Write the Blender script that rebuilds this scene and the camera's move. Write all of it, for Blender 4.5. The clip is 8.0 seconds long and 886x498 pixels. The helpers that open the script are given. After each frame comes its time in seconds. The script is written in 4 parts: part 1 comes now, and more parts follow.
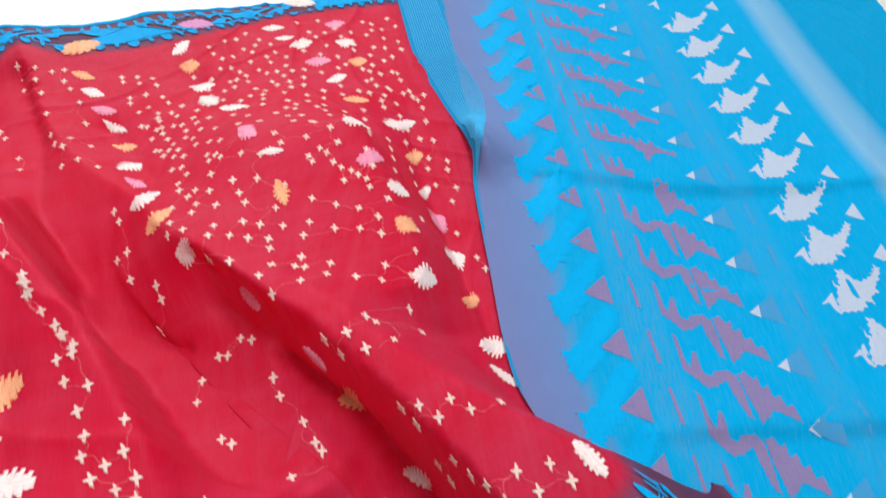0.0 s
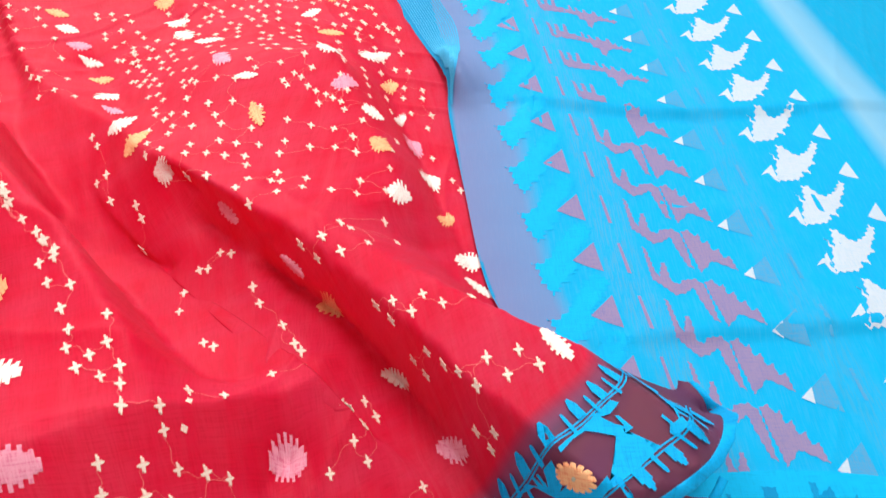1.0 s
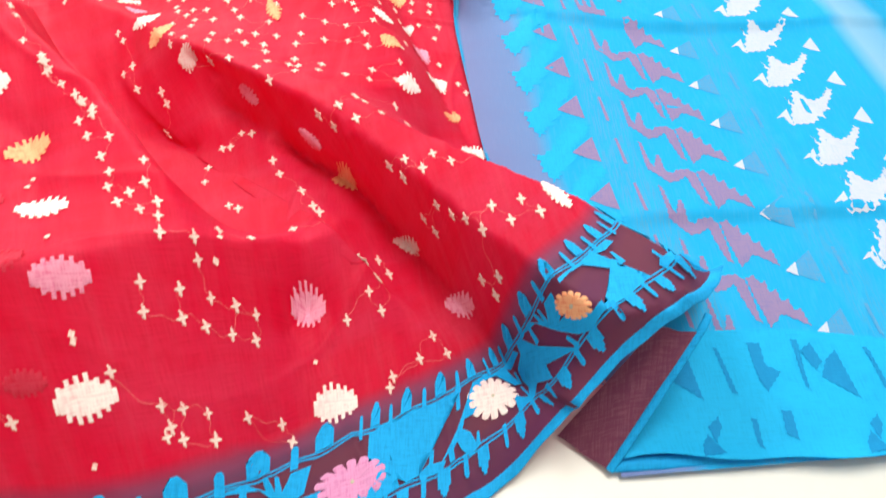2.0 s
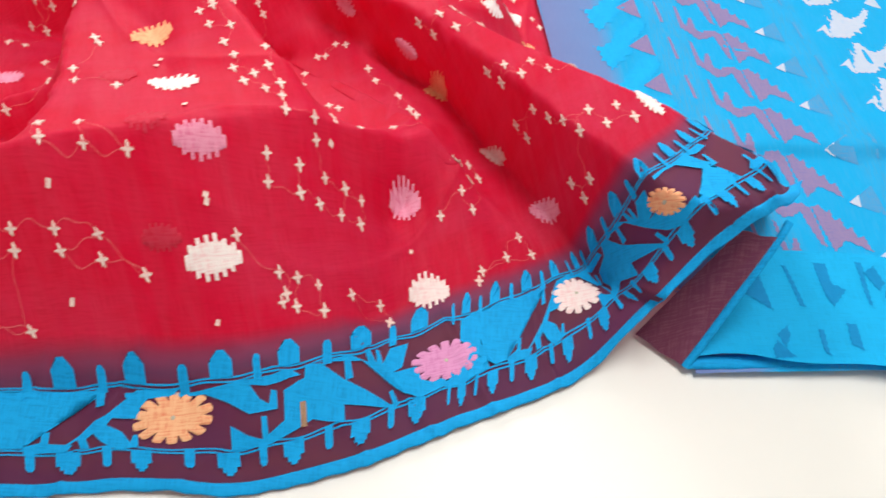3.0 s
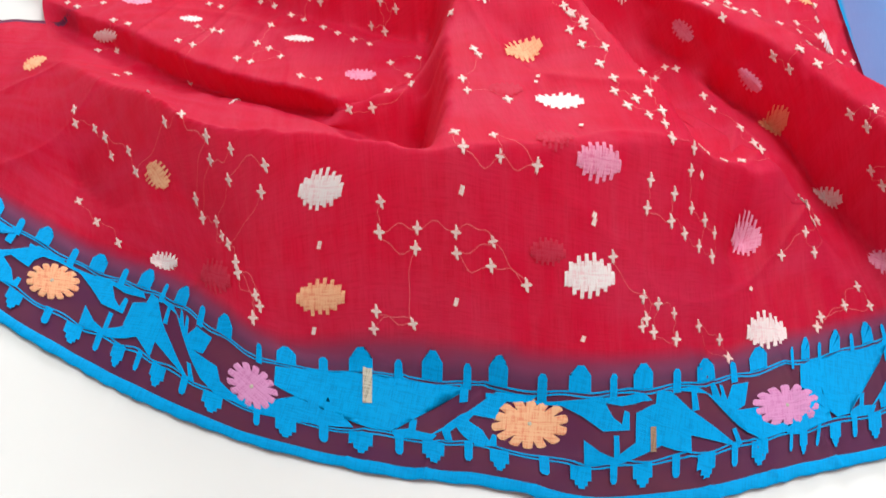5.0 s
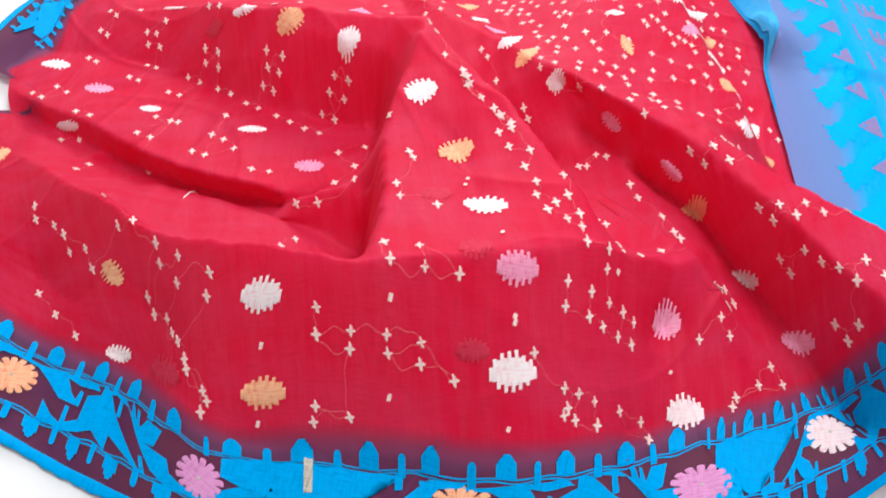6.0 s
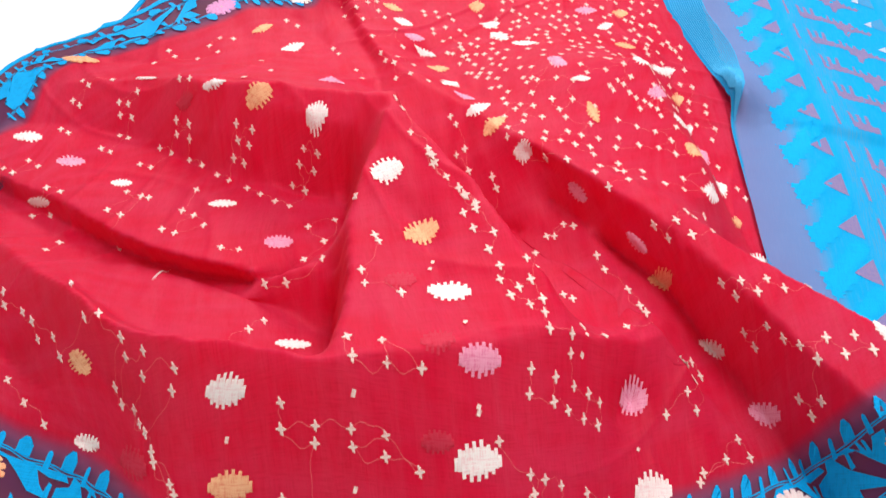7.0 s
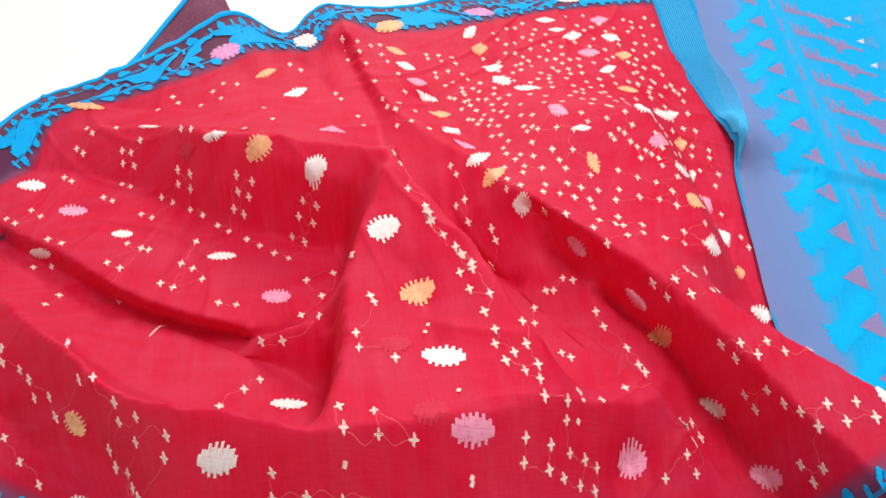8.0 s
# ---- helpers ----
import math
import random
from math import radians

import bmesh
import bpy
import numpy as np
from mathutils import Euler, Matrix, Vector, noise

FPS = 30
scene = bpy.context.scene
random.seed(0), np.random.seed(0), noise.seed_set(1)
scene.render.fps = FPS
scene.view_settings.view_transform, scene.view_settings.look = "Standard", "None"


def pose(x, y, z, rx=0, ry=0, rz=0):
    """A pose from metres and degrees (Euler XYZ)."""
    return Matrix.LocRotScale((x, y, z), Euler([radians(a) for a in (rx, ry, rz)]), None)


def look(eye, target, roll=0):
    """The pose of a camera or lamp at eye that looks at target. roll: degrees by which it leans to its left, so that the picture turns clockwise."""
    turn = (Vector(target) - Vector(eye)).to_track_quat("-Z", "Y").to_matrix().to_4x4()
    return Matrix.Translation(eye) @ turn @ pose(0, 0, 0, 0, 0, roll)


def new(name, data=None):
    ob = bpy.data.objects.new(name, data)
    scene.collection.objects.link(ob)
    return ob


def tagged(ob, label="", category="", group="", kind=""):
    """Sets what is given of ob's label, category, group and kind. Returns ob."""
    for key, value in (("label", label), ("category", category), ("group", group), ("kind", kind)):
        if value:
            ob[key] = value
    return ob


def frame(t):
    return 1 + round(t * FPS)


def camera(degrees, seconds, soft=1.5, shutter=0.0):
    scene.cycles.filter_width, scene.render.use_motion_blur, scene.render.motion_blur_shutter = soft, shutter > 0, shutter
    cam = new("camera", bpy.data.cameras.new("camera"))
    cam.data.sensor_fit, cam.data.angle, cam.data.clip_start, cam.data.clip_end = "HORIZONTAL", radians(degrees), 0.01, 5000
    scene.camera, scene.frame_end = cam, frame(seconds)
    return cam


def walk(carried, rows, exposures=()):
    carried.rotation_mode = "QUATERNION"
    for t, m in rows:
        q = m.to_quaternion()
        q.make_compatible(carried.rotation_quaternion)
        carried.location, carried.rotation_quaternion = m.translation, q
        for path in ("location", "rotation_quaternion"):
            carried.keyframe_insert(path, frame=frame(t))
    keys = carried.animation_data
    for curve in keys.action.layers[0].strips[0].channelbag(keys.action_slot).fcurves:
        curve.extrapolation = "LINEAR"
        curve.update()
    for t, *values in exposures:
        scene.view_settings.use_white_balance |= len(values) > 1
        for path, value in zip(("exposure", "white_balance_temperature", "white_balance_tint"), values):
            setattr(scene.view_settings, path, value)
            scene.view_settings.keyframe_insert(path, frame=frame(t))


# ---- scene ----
cam = camera(60.1, 8.0, shutter=0.4)
PATH = [
    (0, (0.001, 0.0, 0.624), (0.109, 1.377, -0.823), 6.3),
    (0.5, (0.016, -0.031, 0.604), (0.142, 1.305, -0.879), 6.1),
    (1, (0.016, -0.052, 0.603), (0.156, 1.267, -0.894), 6.2),
    (1.5, (0.016, -0.101, 0.589), (0.157, 1.205, -0.919), 6.1),
    (1.7, (0.015, -0.124, 0.583), (0.154, 1.175, -0.932), 6.0),
    (2.8, (-0.04, -0.227, 0.551), (0.093, 1.033, -0.996), 8.4),
    (3, (-0.063, -0.237, 0.546), (0.067, 1.024, -1.001), 9.0),
    (3.5, (-0.119, -0.252, 0.529), (-0.106, 0.983, -1.044), 8.4),
    (4, (-0.187, -0.264, 0.524), (-0.316, 0.934, -1.073), 5.9),
    (4.2, (-0.215, -0.261, 0.528), (-0.36, 0.921, -1.079), 5.8),
    (5.3, (-0.248, -0.245, 0.573), (-0.439, 0.986, -0.991), 4.5),
    (5.5, (-0.239, -0.241, 0.59), (-0.418, 1.002, -0.967), 4.8),
    (6, (-0.214, -0.222, 0.628), (-0.372, 1.045, -0.911), 5.1),
    (6.5, (-0.199, -0.197, 0.65), (-0.343, 1.09, -0.874), 4.9),
    (7, (-0.201, -0.177, 0.672), (-0.345, 1.126, -0.839), 4.6),
    (7.5, (-0.203, -0.157, 0.69), (-0.374, 1.157, -0.808), 3.8),
    (8, (-0.193, -0.142, 0.697), (-0.376, 1.186, -0.788), 3.5),
]
# the phone's own exposure and white balance drift along the way
DRIFT = [(0.0, -.34, 6300, 8), (0.5, -.05, 6550, 4), (1.0, .16, 6850, 3), (1.5, .40, 7150, 2), (1.7, .36, 7150, 4), (2.8, .03, 6900, 10), (3.5, -.05, 6500, 10), (4.2, -.06, 6450, 10),
         (5.5, .0, 6150, 11), (6.25, .08, 6000, 13), (7.0, .02, 6450, 10), (8.0, -.06, 6450, 8)]
walk(cam, [(t, look(eye, target, roll)) for t, eye, target, roll in PATH], DRIFT)

# ---- world and lights ----
world = bpy.data.worlds.new("room_air")
world.use_nodes = True
world.node_tree.nodes["Background"].inputs[0].default_value = (1.0, 0.99, 0.98, 1)
world.node_tree.nodes["Background"].inputs[1].default_value = 0.08
scene.world = world


def area_lamp(name, size_x, size_y, watts, where, target, colour=(1, 1, 1)):
    lamp = bpy.data.lights.new(name, "AREA")
    lamp.shape, lamp.size, lamp.size_y, lamp.energy, lamp.color = "RECTANGLE", size_x, size_y, watts, colour
    ob = new(name, lamp)
    ob.matrix_world = look(where, target)
    return ob


# added source for the light from behind, no window is in view
area_lamp("added_back_light", 1.6, 1.3, 96, (-1.0, 3.35, 1.75), (-.2, .4, 0), (1.0, .99, .97))
# added overhead fill with no known fixture, lifts the faces towards the camera
area_lamp("added_top_light", 1.2, .5, 50, (.30, .40, 2.38), (-.2, .35, 0), (1.0, .985, .96))

# ---- materials ----
def material(name):
    m = bpy.data.materials.new(name)
    m.use_nodes = True
    nt = m.node_tree
    return m, nt, nt.nodes["Principled BSDF"]


def node(nt, kind, **inputs):
    n = nt.nodes.new(kind)
    for key, value in inputs.items():
        n.inputs[key.replace("_", " ")].default_value = value
    return n


def mixed(nt, a, b, factor, mode="MIX"):
    """A colour mix; a, b and factor are sockets or values."""
    n = nt.nodes.new("ShaderNodeMix")
    n.data_type, n.blend_type = "RGBA", mode
    for socket, value in ((n.inputs[0], factor), (n.inputs[6], a), (n.inputs[7], b)):
        if isinstance(value, bpy.types.NodeSocket):
            nt.links.new(value, socket)
        else:
            socket.default_value = value
    return n.outputs[2]


def ramp(nt, value, stops):
    n = nt.nodes.new("ShaderNodeValToRGB")
    while len(n.color_ramp.elements) < len(stops):
        n.color_ramp.elements.new(0.5)
    for e, (p, c) in zip(n.color_ramp.elements, stops):
        e.position, e.color = p, c
    nt.links.new(value, n.inputs[0])
    return n.outputs[0]


def grey(v):
    return (v, v, v, 1)


def threads(nt, uv_name, across, along, seed):
    """Warp and weft of hand-woven cloth from its own coordinates: two sockets, one a fine thread grain, one broad slubs."""
    uv = nt.nodes.new("ShaderNodeUVMap")
    uv.uv_map = uv_name
    grains = []
    for sx, sy in ((across, along), (along, across)):
        mp = node(nt, "ShaderNodeMapping", Scale=(sx, sy, 1), Location=(seed, seed, 0))
        nt.links.new(uv.outputs[0], mp.inputs[0])
        nz = node(nt, "ShaderNodeTexNoise", Scale=1.0, Detail=2.0, Roughness=.6)
        nt.links.new(mp.outputs[0], nz.inputs[0])
        grains.append(nz.outputs[0])
    mp = node(nt, "ShaderNodeMapping", Scale=(9, 26, 1))
    nt.links.new(uv.outputs[0], mp.inputs[0])
    broad = node(nt, "ShaderNodeTexNoise", Scale=1.0, Detail=3.0)
    nt.links.new(mp.outputs[0], broad.inputs[0])
    both = nt.nodes.new("ShaderNodeMath")
    nt.links.new(grains[0], both.inputs[0]), nt.links.new(grains[1], both.inputs[1])
    both.operation = "ADD"
    half = nt.nodes.new("ShaderNodeMath")
    half.operation, half.inputs[1].default_value = "MULTIPLY", .5
    nt.links.new(both.outputs[0], half.inputs[0])
    return half.outputs[0], broad.outputs[0], uv.outputs[0]


def finish_cloth(nt, bsdf, colour, grain, rough, sheer, bump, sheen=.06, gloss=.3, open_weave=0.0):
    out = nt.nodes["Material Output"]
    nt.links.new(colour, bsdf.inputs["Base Color"])
    bsdf.inputs["Roughness"].default_value = rough
    bsdf.inputs["Specular IOR Level"].default_value = gloss
    bsdf.inputs["Sheen Weight"].default_value = sheen
    bsdf.inputs["Sheen Roughness"].default_value = .4
    b = node(nt, "ShaderNodeBump", Strength=bump, Distance=.0006)
    nt.links.new(grain, b.inputs["Height"])
    nt.links.new(b.outputs[0], bsdf.inputs["Normal"])
    thin = nt.nodes.new("ShaderNodeBsdfTranslucent")
    nt.links.new(colour, thin.inputs[0])
    mix = nt.nodes.new("ShaderNodeMixShader")
    mix.inputs[0].default_value = sheer
    nt.links.new(bsdf.outputs[0], mix.inputs[1]), nt.links.new(thin.outputs[0], mix.inputs[2])
    if open_weave:
        clear = nt.nodes.new("ShaderNodeBsdfTransparent")
        weave = nt.nodes.new("ShaderNodeMixShader")
        weave.inputs[0].default_value = open_weave
        nt.links.new(mix.outputs[0], weave.inputs[1]), nt.links.new(clear.outputs[0], weave.inputs[2])
        mix = weave
    nt.links.new(mix.outputs[0], out.inputs[0])


RED, RED_PALE = (.78, .004, .060, 1), (.78, .036, .125, 1)
PURPLE, PURPLE_DEEP = (.165, .040, .120, 1), (.19, .10, .23, 1)
CYAN, CYAN_DEEP = (.0, .40, .80, 1), (.0, .32, .68, 1)


def sari_cloth():
    m, nt, bsdf = material("red_jamdani")
    grain, broad, uv = threads(nt, "weave", 1500, 60, 3)
    red = mixed(nt, RED, RED_PALE, ramp(nt, broad, [(.40, grey(0)), (.66, grey(.65))]))
    mp = node(nt, "ShaderNodeMapping", Scale=(70, 9, 1))
    nt.links.new(uv, mp.inputs[0])
    streak = node(nt, "ShaderNodeTexNoise", Scale=1.0, Detail=4.0, Roughness=.65, Distortion=.6)
    nt.links.new(mp.outputs[0], streak.inputs[0])
    red = mixed(nt, red, (.75, .060, .130, 1), ramp(nt, streak.outputs[0], [(.40, grey(0)), (.78, grey(.55))]))
    red = mixed(nt, red, (.58, .0, .025, 1), ramp(nt, grain, [(.40, grey(.35)), (.53, grey(0))]))
    plum = mixed(nt, PURPLE, (.20, .05, .10, 1), ramp(nt, broad, [(.4, grey(0)), (.65, grey(1))]))
    at = nt.nodes.new("ShaderNodeAttribute")
    at.attribute_name = "edge"
    # 0 on the selvedge, 1 where the border ends
    blend = ramp(nt, at.outputs["Fac"], [(0, grey(0)), (.80, grey(0)), (.90, grey(.28)), (1.0, grey(1))])
    mid = ramp(nt, at.outputs["Fac"], [(.70, grey(0)), (.86, grey(.75)), (1.0, grey(0))])
    colour = mixed(nt, mixed(nt, plum, PURPLE_DEEP, mid), red, blend)
    finish_cloth(nt, bsdf, colour, grain, .62, .50, .4, .03, .25, .02)
    return m


def blue_cloth():
    m, nt, bsdf = material("blue_jamdani")
    grain, broad, uv = threads(nt, "weave", 60, 1500, 7)
    base = mixed(nt, CYAN, CYAN_DEEP, ramp(nt, broad, [(.4, grey(0)), (.66, grey(.8))]))
    base = mixed(nt, base, (.08, .32, .62, 1), ramp(nt, grain, [(.42, grey(.6)), (.55, grey(0))]))
    at = nt.nodes.new("ShaderNodeAttribute")
    at.attribute_name = "band"
    # 0 to 1 the ribbed hem, 1 to 2 the lilac band, 2 to 3 the figured field, 3 to 4 the pale band, beyond it plain
    part_of = nt.nodes.new("ShaderNodeMapRange")
    part_of.inputs["From Max"].default_value = 5.0
    nt.links.new(at.outputs["Fac"], part_of.inputs[0])
    plain = ramp(nt, part_of.outputs[0], [(0, (.0, .25, .56, 1)), (.199, (.01, .27, .58, 1)), (.21, (.20, .21, .46, 1)), (.35, (.17, .25, .54, 1)), (.40, (.0, .40, .79, 1)), (.60, (.0, .41, .81, 1)), (.68, (.26, .52, .76, 1)), (.78, (.18, .46, .74, 1)), (.84, (.0, .36, .70, 1)), (1.0, (.0, .36, .70, 1))])
    # open stripes where the thick yarn leaves the ground bare
    stem = nt.nodes.new("ShaderNodeAttribute")
    stem.attribute_name = "stem"
    mp = node(nt, "ShaderNodeMapping", Scale=(620, 40, 1), Rotation=(0, 0, .12))
    nt.links.new(uv, mp.inputs[0])
    lines = node(nt, "ShaderNodeTexNoise", Scale=1.0, Detail=1.0)
    nt.links.new(mp.outputs[0], lines.inputs[0])
    thin = mixed(nt, (.07, .36, .66, 1), (.0, .40, .80, 1), ramp(nt, lines.outputs[0], [(.44, grey(0)), (.54, grey(1))]))
    plain = mixed(nt, plain, thin, stem.outputs["Fac"])
    plain = mixed(nt, plain, (.34, .36, .58, 1), ramp(nt, lines.outputs[0], [(.50, grey(0)), (.64, grey(.05))]))
    colour = mixed(nt, plain, base, .15)
    finish_cloth(nt, bsdf, colour, grain, .7, .22, .5, .0, .12)
    return m


def yarn(name, colour, darker, rough=.7, sheer=.12):
    m, nt, bsdf = material(name)
    grain, broad, uv = threads(nt, "weave", 900, 60, 11)
    info = nt.nodes.new("ShaderNodeObjectInfo")
    base = mixed(nt, colour, darker, ramp(nt, grain, [(.40, grey(.9)), (.52, grey(0))]))
    base = mixed(nt, base, darker, ramp(nt, info.outputs["Random"], [(0, grey(0)), (1, grey(.22))]))
    finish_cloth(nt, bsdf, base, grain, rough, sheer, .9, .0, .15)
    return m


def table_paint():
    m, nt, bsdf = material("white_laminate")
    co = nt.nodes.new("ShaderNodeTexCoord")
    nz = node(nt, "ShaderNodeTexNoise", Scale=2.2, Detail=4.0)
    nt.links.new(co.outputs["Object"], nz.inputs[0])
    fine = node(nt, "ShaderNodeTexNoise", Scale=160.0, Detail=2.0)
    nt.links.new(co.outputs["Object"], fine.inputs[0])
    c = mixed(nt, (.72, .725, .705, 1), (.66, .665, .65, 1), ramp(nt, nz.outputs[0], [(.4, grey(0)), (.65, grey(.7))]))
    nt.links.new(c, bsdf.inputs["Base Color"])
    bsdf.inputs["Roughness"].default_value = .45
    b = node(nt, "ShaderNodeBump", Strength=.08, Distance=.0005)
    nt.links.new(fine.outputs[0], b.inputs["Height"])
    nt.links.new(b.outputs[0], bsdf.inputs["Normal"])
    return m


def plaster():
    m, nt, bsdf = material("white_plaster")
    co = nt.nodes.new("ShaderNodeTexCoord")
    nz = node(nt, "ShaderNodeTexNoise", Scale=6.0, Detail=5.0)
    nt.links.new(co.outputs["Object"], nz.inputs[0])
    nt.links.new(mixed(nt, (.78, .77, .75, 1), (.72, .71, .69, 1), nz.outputs[0]), bsdf.inputs["Base Color"])
    bsdf.inputs["Roughness"].default_value = .85
    return m


M_SARI, M_BLUE, M_TABLE, M_WALL = sari_cloth(), blue_cloth(), table_paint(), plaster()
M_CYAN = yarn("turquoise_yarn", (.0, .37, .80, 1), (.0, .27, .62, 1))
M_LEAF = yarn("bright_turquoise_yarn", (.0, .41, .83, 1), (.0, .34, .72, 1))
M_CREAM = yarn("cream_yarn", (.85, .72, .66, 1), (.78, .34, .34, 1))
M_PEACH = yarn("peach_yarn", (.90, .50, .28, 1), (.80, .24, .13, 1))
M_PINK = yarn("pink_yarn", (.86, .37, .52, 1), (.74, .16, .30, 1))
M_WHITE = yarn("white_yarn", (.88, .82, .80, 1), (.84, .54, .56, 1))
M_ORCHID = yarn("orchid_yarn", (.70, .31, .56, 1), (.58, .20, .42, 1))
M_LILAC = yarn("lilac_gauze", (.33, .25, .46, 1), (.24, .22, .48, 1), sheer=.3)
M_PALE = yarn("pale_gauze", (.10, .36, .66, 1), (.03, .40, .76, 1), sheer=.3)
M_SNOW = yarn("snow_gauze", (.64, .69, .81, 1), (.50, .63, .80, 1), sheer=.3)
M_PLUM = yarn("plum_gauze", (.17, .04, .09, 1), (.24, .09, .14, 1), sheer=.3)
M_RIB = yarn("blue_rib_yarn", (.06, .42, .76, 1), (.03, .34, .66, 1))
M_FLOAT = yarn("pale_float_yarn", (.80, .19, .22, 1), (.76, .09, .12, 1))
M_TINSEL = yarn("silver_tinsel", (.55, .52, .42, 1), (.25, .23, .18, 1), rough=.35, sheer=0.0)
M_BRONZE = yarn("bronze_tinsel", (.36, .22, .14, 1), (.20, .12, .08, 1), rough=.4, sheer=0.0)
M_GHOST = yarn("show_through_yarn", (.68, .055, .11, 1), (.66, .02, .06, 1), sheer=.4)

# ---- the drape: a stiff sheet pulled taut over its fold lines ----
X0, X1, Y0, Y1, CELL = -1.12, 0.60, -0.12, 1.30, 0.005


def ss(a, b, x):
    t = np.clip((np.asarray(x, float) - a) / (b - a), 0.0, 1.0)
    return t * t * (3 - 2 * t)


def spline(pts, n):
    """n points along a smooth curve through pts, evenly in the parameter."""
    p = np.array(pts, float)
    e = np.vstack([2 * p[0] - p[1], p, 2 * p[-1] - p[-2]])
    u = np.linspace(0, len(p) - 1 - 1e-9, n)
    i = u.astype(int)
    f = (u - i)[:, None]
    a, b, c, d = e[i], e[i + 1], e[i + 2], e[i + 3]
    return 0.5 * (2 * b + (c - a) * f + (2 * a - 5 * b + 4 * c - d) * f ** 2 + (3 * b - a - 3 * c + d) * f ** 3)


def relax(lines, base, soft):
    """Heights on the plan's grid: fold lines stay, all between them is pulled taut, then the creases are rounded."""
    height, dense = None, [spline(l, 240) for l in lines]
    for cell in (0.04, 0.02, 0.01, CELL):
        nx, ny = int(round((X1 - X0) / cell)) + 1, int(round((Y1 - Y0) / cell)) + 1
        total, count = np.zeros((ny, nx)), np.zeros((ny, nx))
        for d in dense:
            i = np.clip(((d[:, 0] - X0) / cell).round().astype(int), 0, nx - 1)
            j = np.clip(((d[:, 1] - Y0) / cell).round().astype(int), 0, ny - 1)
            np.add.at(total, (j, i), d[:, 2])
            np.add.at(count, (j, i), 1)
        fixed = count > 0
        if height is None:
            height = np.full((ny, nx), base)
        else:
            h0 = height
            yy, xx = np.linspace(0, h0.shape[0] - 1.001, ny), np.linspace(0, h0.shape[1] - 1.001, nx)
            j, i = yy.astype(int)[:, None], xx.astype(int)[None]
            g, f = (yy - yy.astype(int))[:, None], (xx - xx.astype(int))[None]
            height = (h0[j, i] * (1 - f) + h0[j, i + 1] * f) * (1 - g) + (h0[j + 1, i] * (1 - f) + h0[j + 1, i + 1] * f) * g
        held = total[fixed] / count[fixed]
        for _ in range(260):
            height[fixed] = held
            e = np.pad(height, 1, mode="edge")
            height = 0.25 * (e[:-2, 1:-1] + e[2:, 1:-1] + e[1:-1, :-2] + e[1:-1, 2:])
        height[fixed] = held
    for _ in range(soft):
        e = np.pad(height, 1, mode="edge")
        height = 0.5 * height + 0.125 * (e[:-2, 1:-1] + e[2:, 1:-1] + e[1:-1, :-2] + e[1:-1, 2:])
    return height


def sample(grid, x, y):
    fx = np.clip((np.asarray(x, float) - X0) / CELL, 0, grid.shape[1] - 1.001)
    fy = np.clip((np.asarray(y, float) - Y0) / CELL, 0, grid.shape[0] - 1.001)
    i, j = fx.astype(int), fy.astype(int)
    f, g = fx - i, fy - j
    return (grid[j, i] * (1 - f) + grid[j, i + 1] * f) * (1 - g) + (grid[j + 1, i] * (1 - f) + grid[j + 1, i + 1] * f) * g


# the sari's two selvedges, and the lines where its borders meet the red field, as matching stations
NEAR = [(-1.000, 0.160), (-0.800, 0.075), (-0.720, 0.040), (-0.644, 0.008), (-0.583, -0.010), (-0.540, -0.022), (-0.504, -0.030), (-0.457, -0.038), (-0.395, -0.044), (-0.309, -0.043), (-0.232, -0.034), (-0.166, -0.034), (-0.119, -0.023), (-0.071, -0.006), (-0.029, 0.015), (0.015, 0.037), (0.085, 0.071), (0.145, 0.116), (0.214, 0.176), (0.282, 0.222), (0.312, 0.271), (0.300, 0.310)]
NEAR_IN = [(-1.000, 0.280), (-0.830, 0.190), (-0.740, 0.145), (-0.655, 0.115), (-0.600, 0.100), (-0.550, 0.092), (-0.510, 0.078), (-0.465, 0.052), (-0.419, 0.036), (-0.333, 0.048), (-0.254, 0.055), (-0.188, 0.062), (-0.138, 0.078), (-0.081, 0.110), (-0.030, 0.142), (0.020, 0.166), (0.074, 0.199), (0.117, 0.230), (0.161, 0.263), (0.200, 0.298), (0.200, 0.330), (0.200, 0.370)]
FAR_IN = [(-1.03, .31), (-.853, .352), (-.77, .395), (-.845, .432), (-.835, .46), (-.82, .505), (-.825, .59), (-.748, .656), (-.668, .731), (-.62, .80),
          (-.54, .825), (-.52, .884), (-.431, .89), (-.305, .964), (-.24, 1.01), (-.173, 1.051), (-.10, 1.08), (-.03, 1.107), (.02, 1.12), (.05, 1.13), (.08, 1.14), (.1, 1.15)]
FAR = [(-1.02, .335), (-.855, .357), (-.775, .40), (-.865, .432), (-.905, .47), (-.91, .56), (-.885, .625), (-.82, .69), (-.765, .80), (-.70, .885),
       (-.61, .875), (-.565, .935), (-.471, .984), (-.373, 1.027), (-.29, 1.06), (-.20, 1.09), (-.12, 1.14), (-.04, 1.17), (.02, 1.19), (.05, 1.2), (.08, 1.21), (.1, 1.22)]


LEAN, TUCK = .66, .55


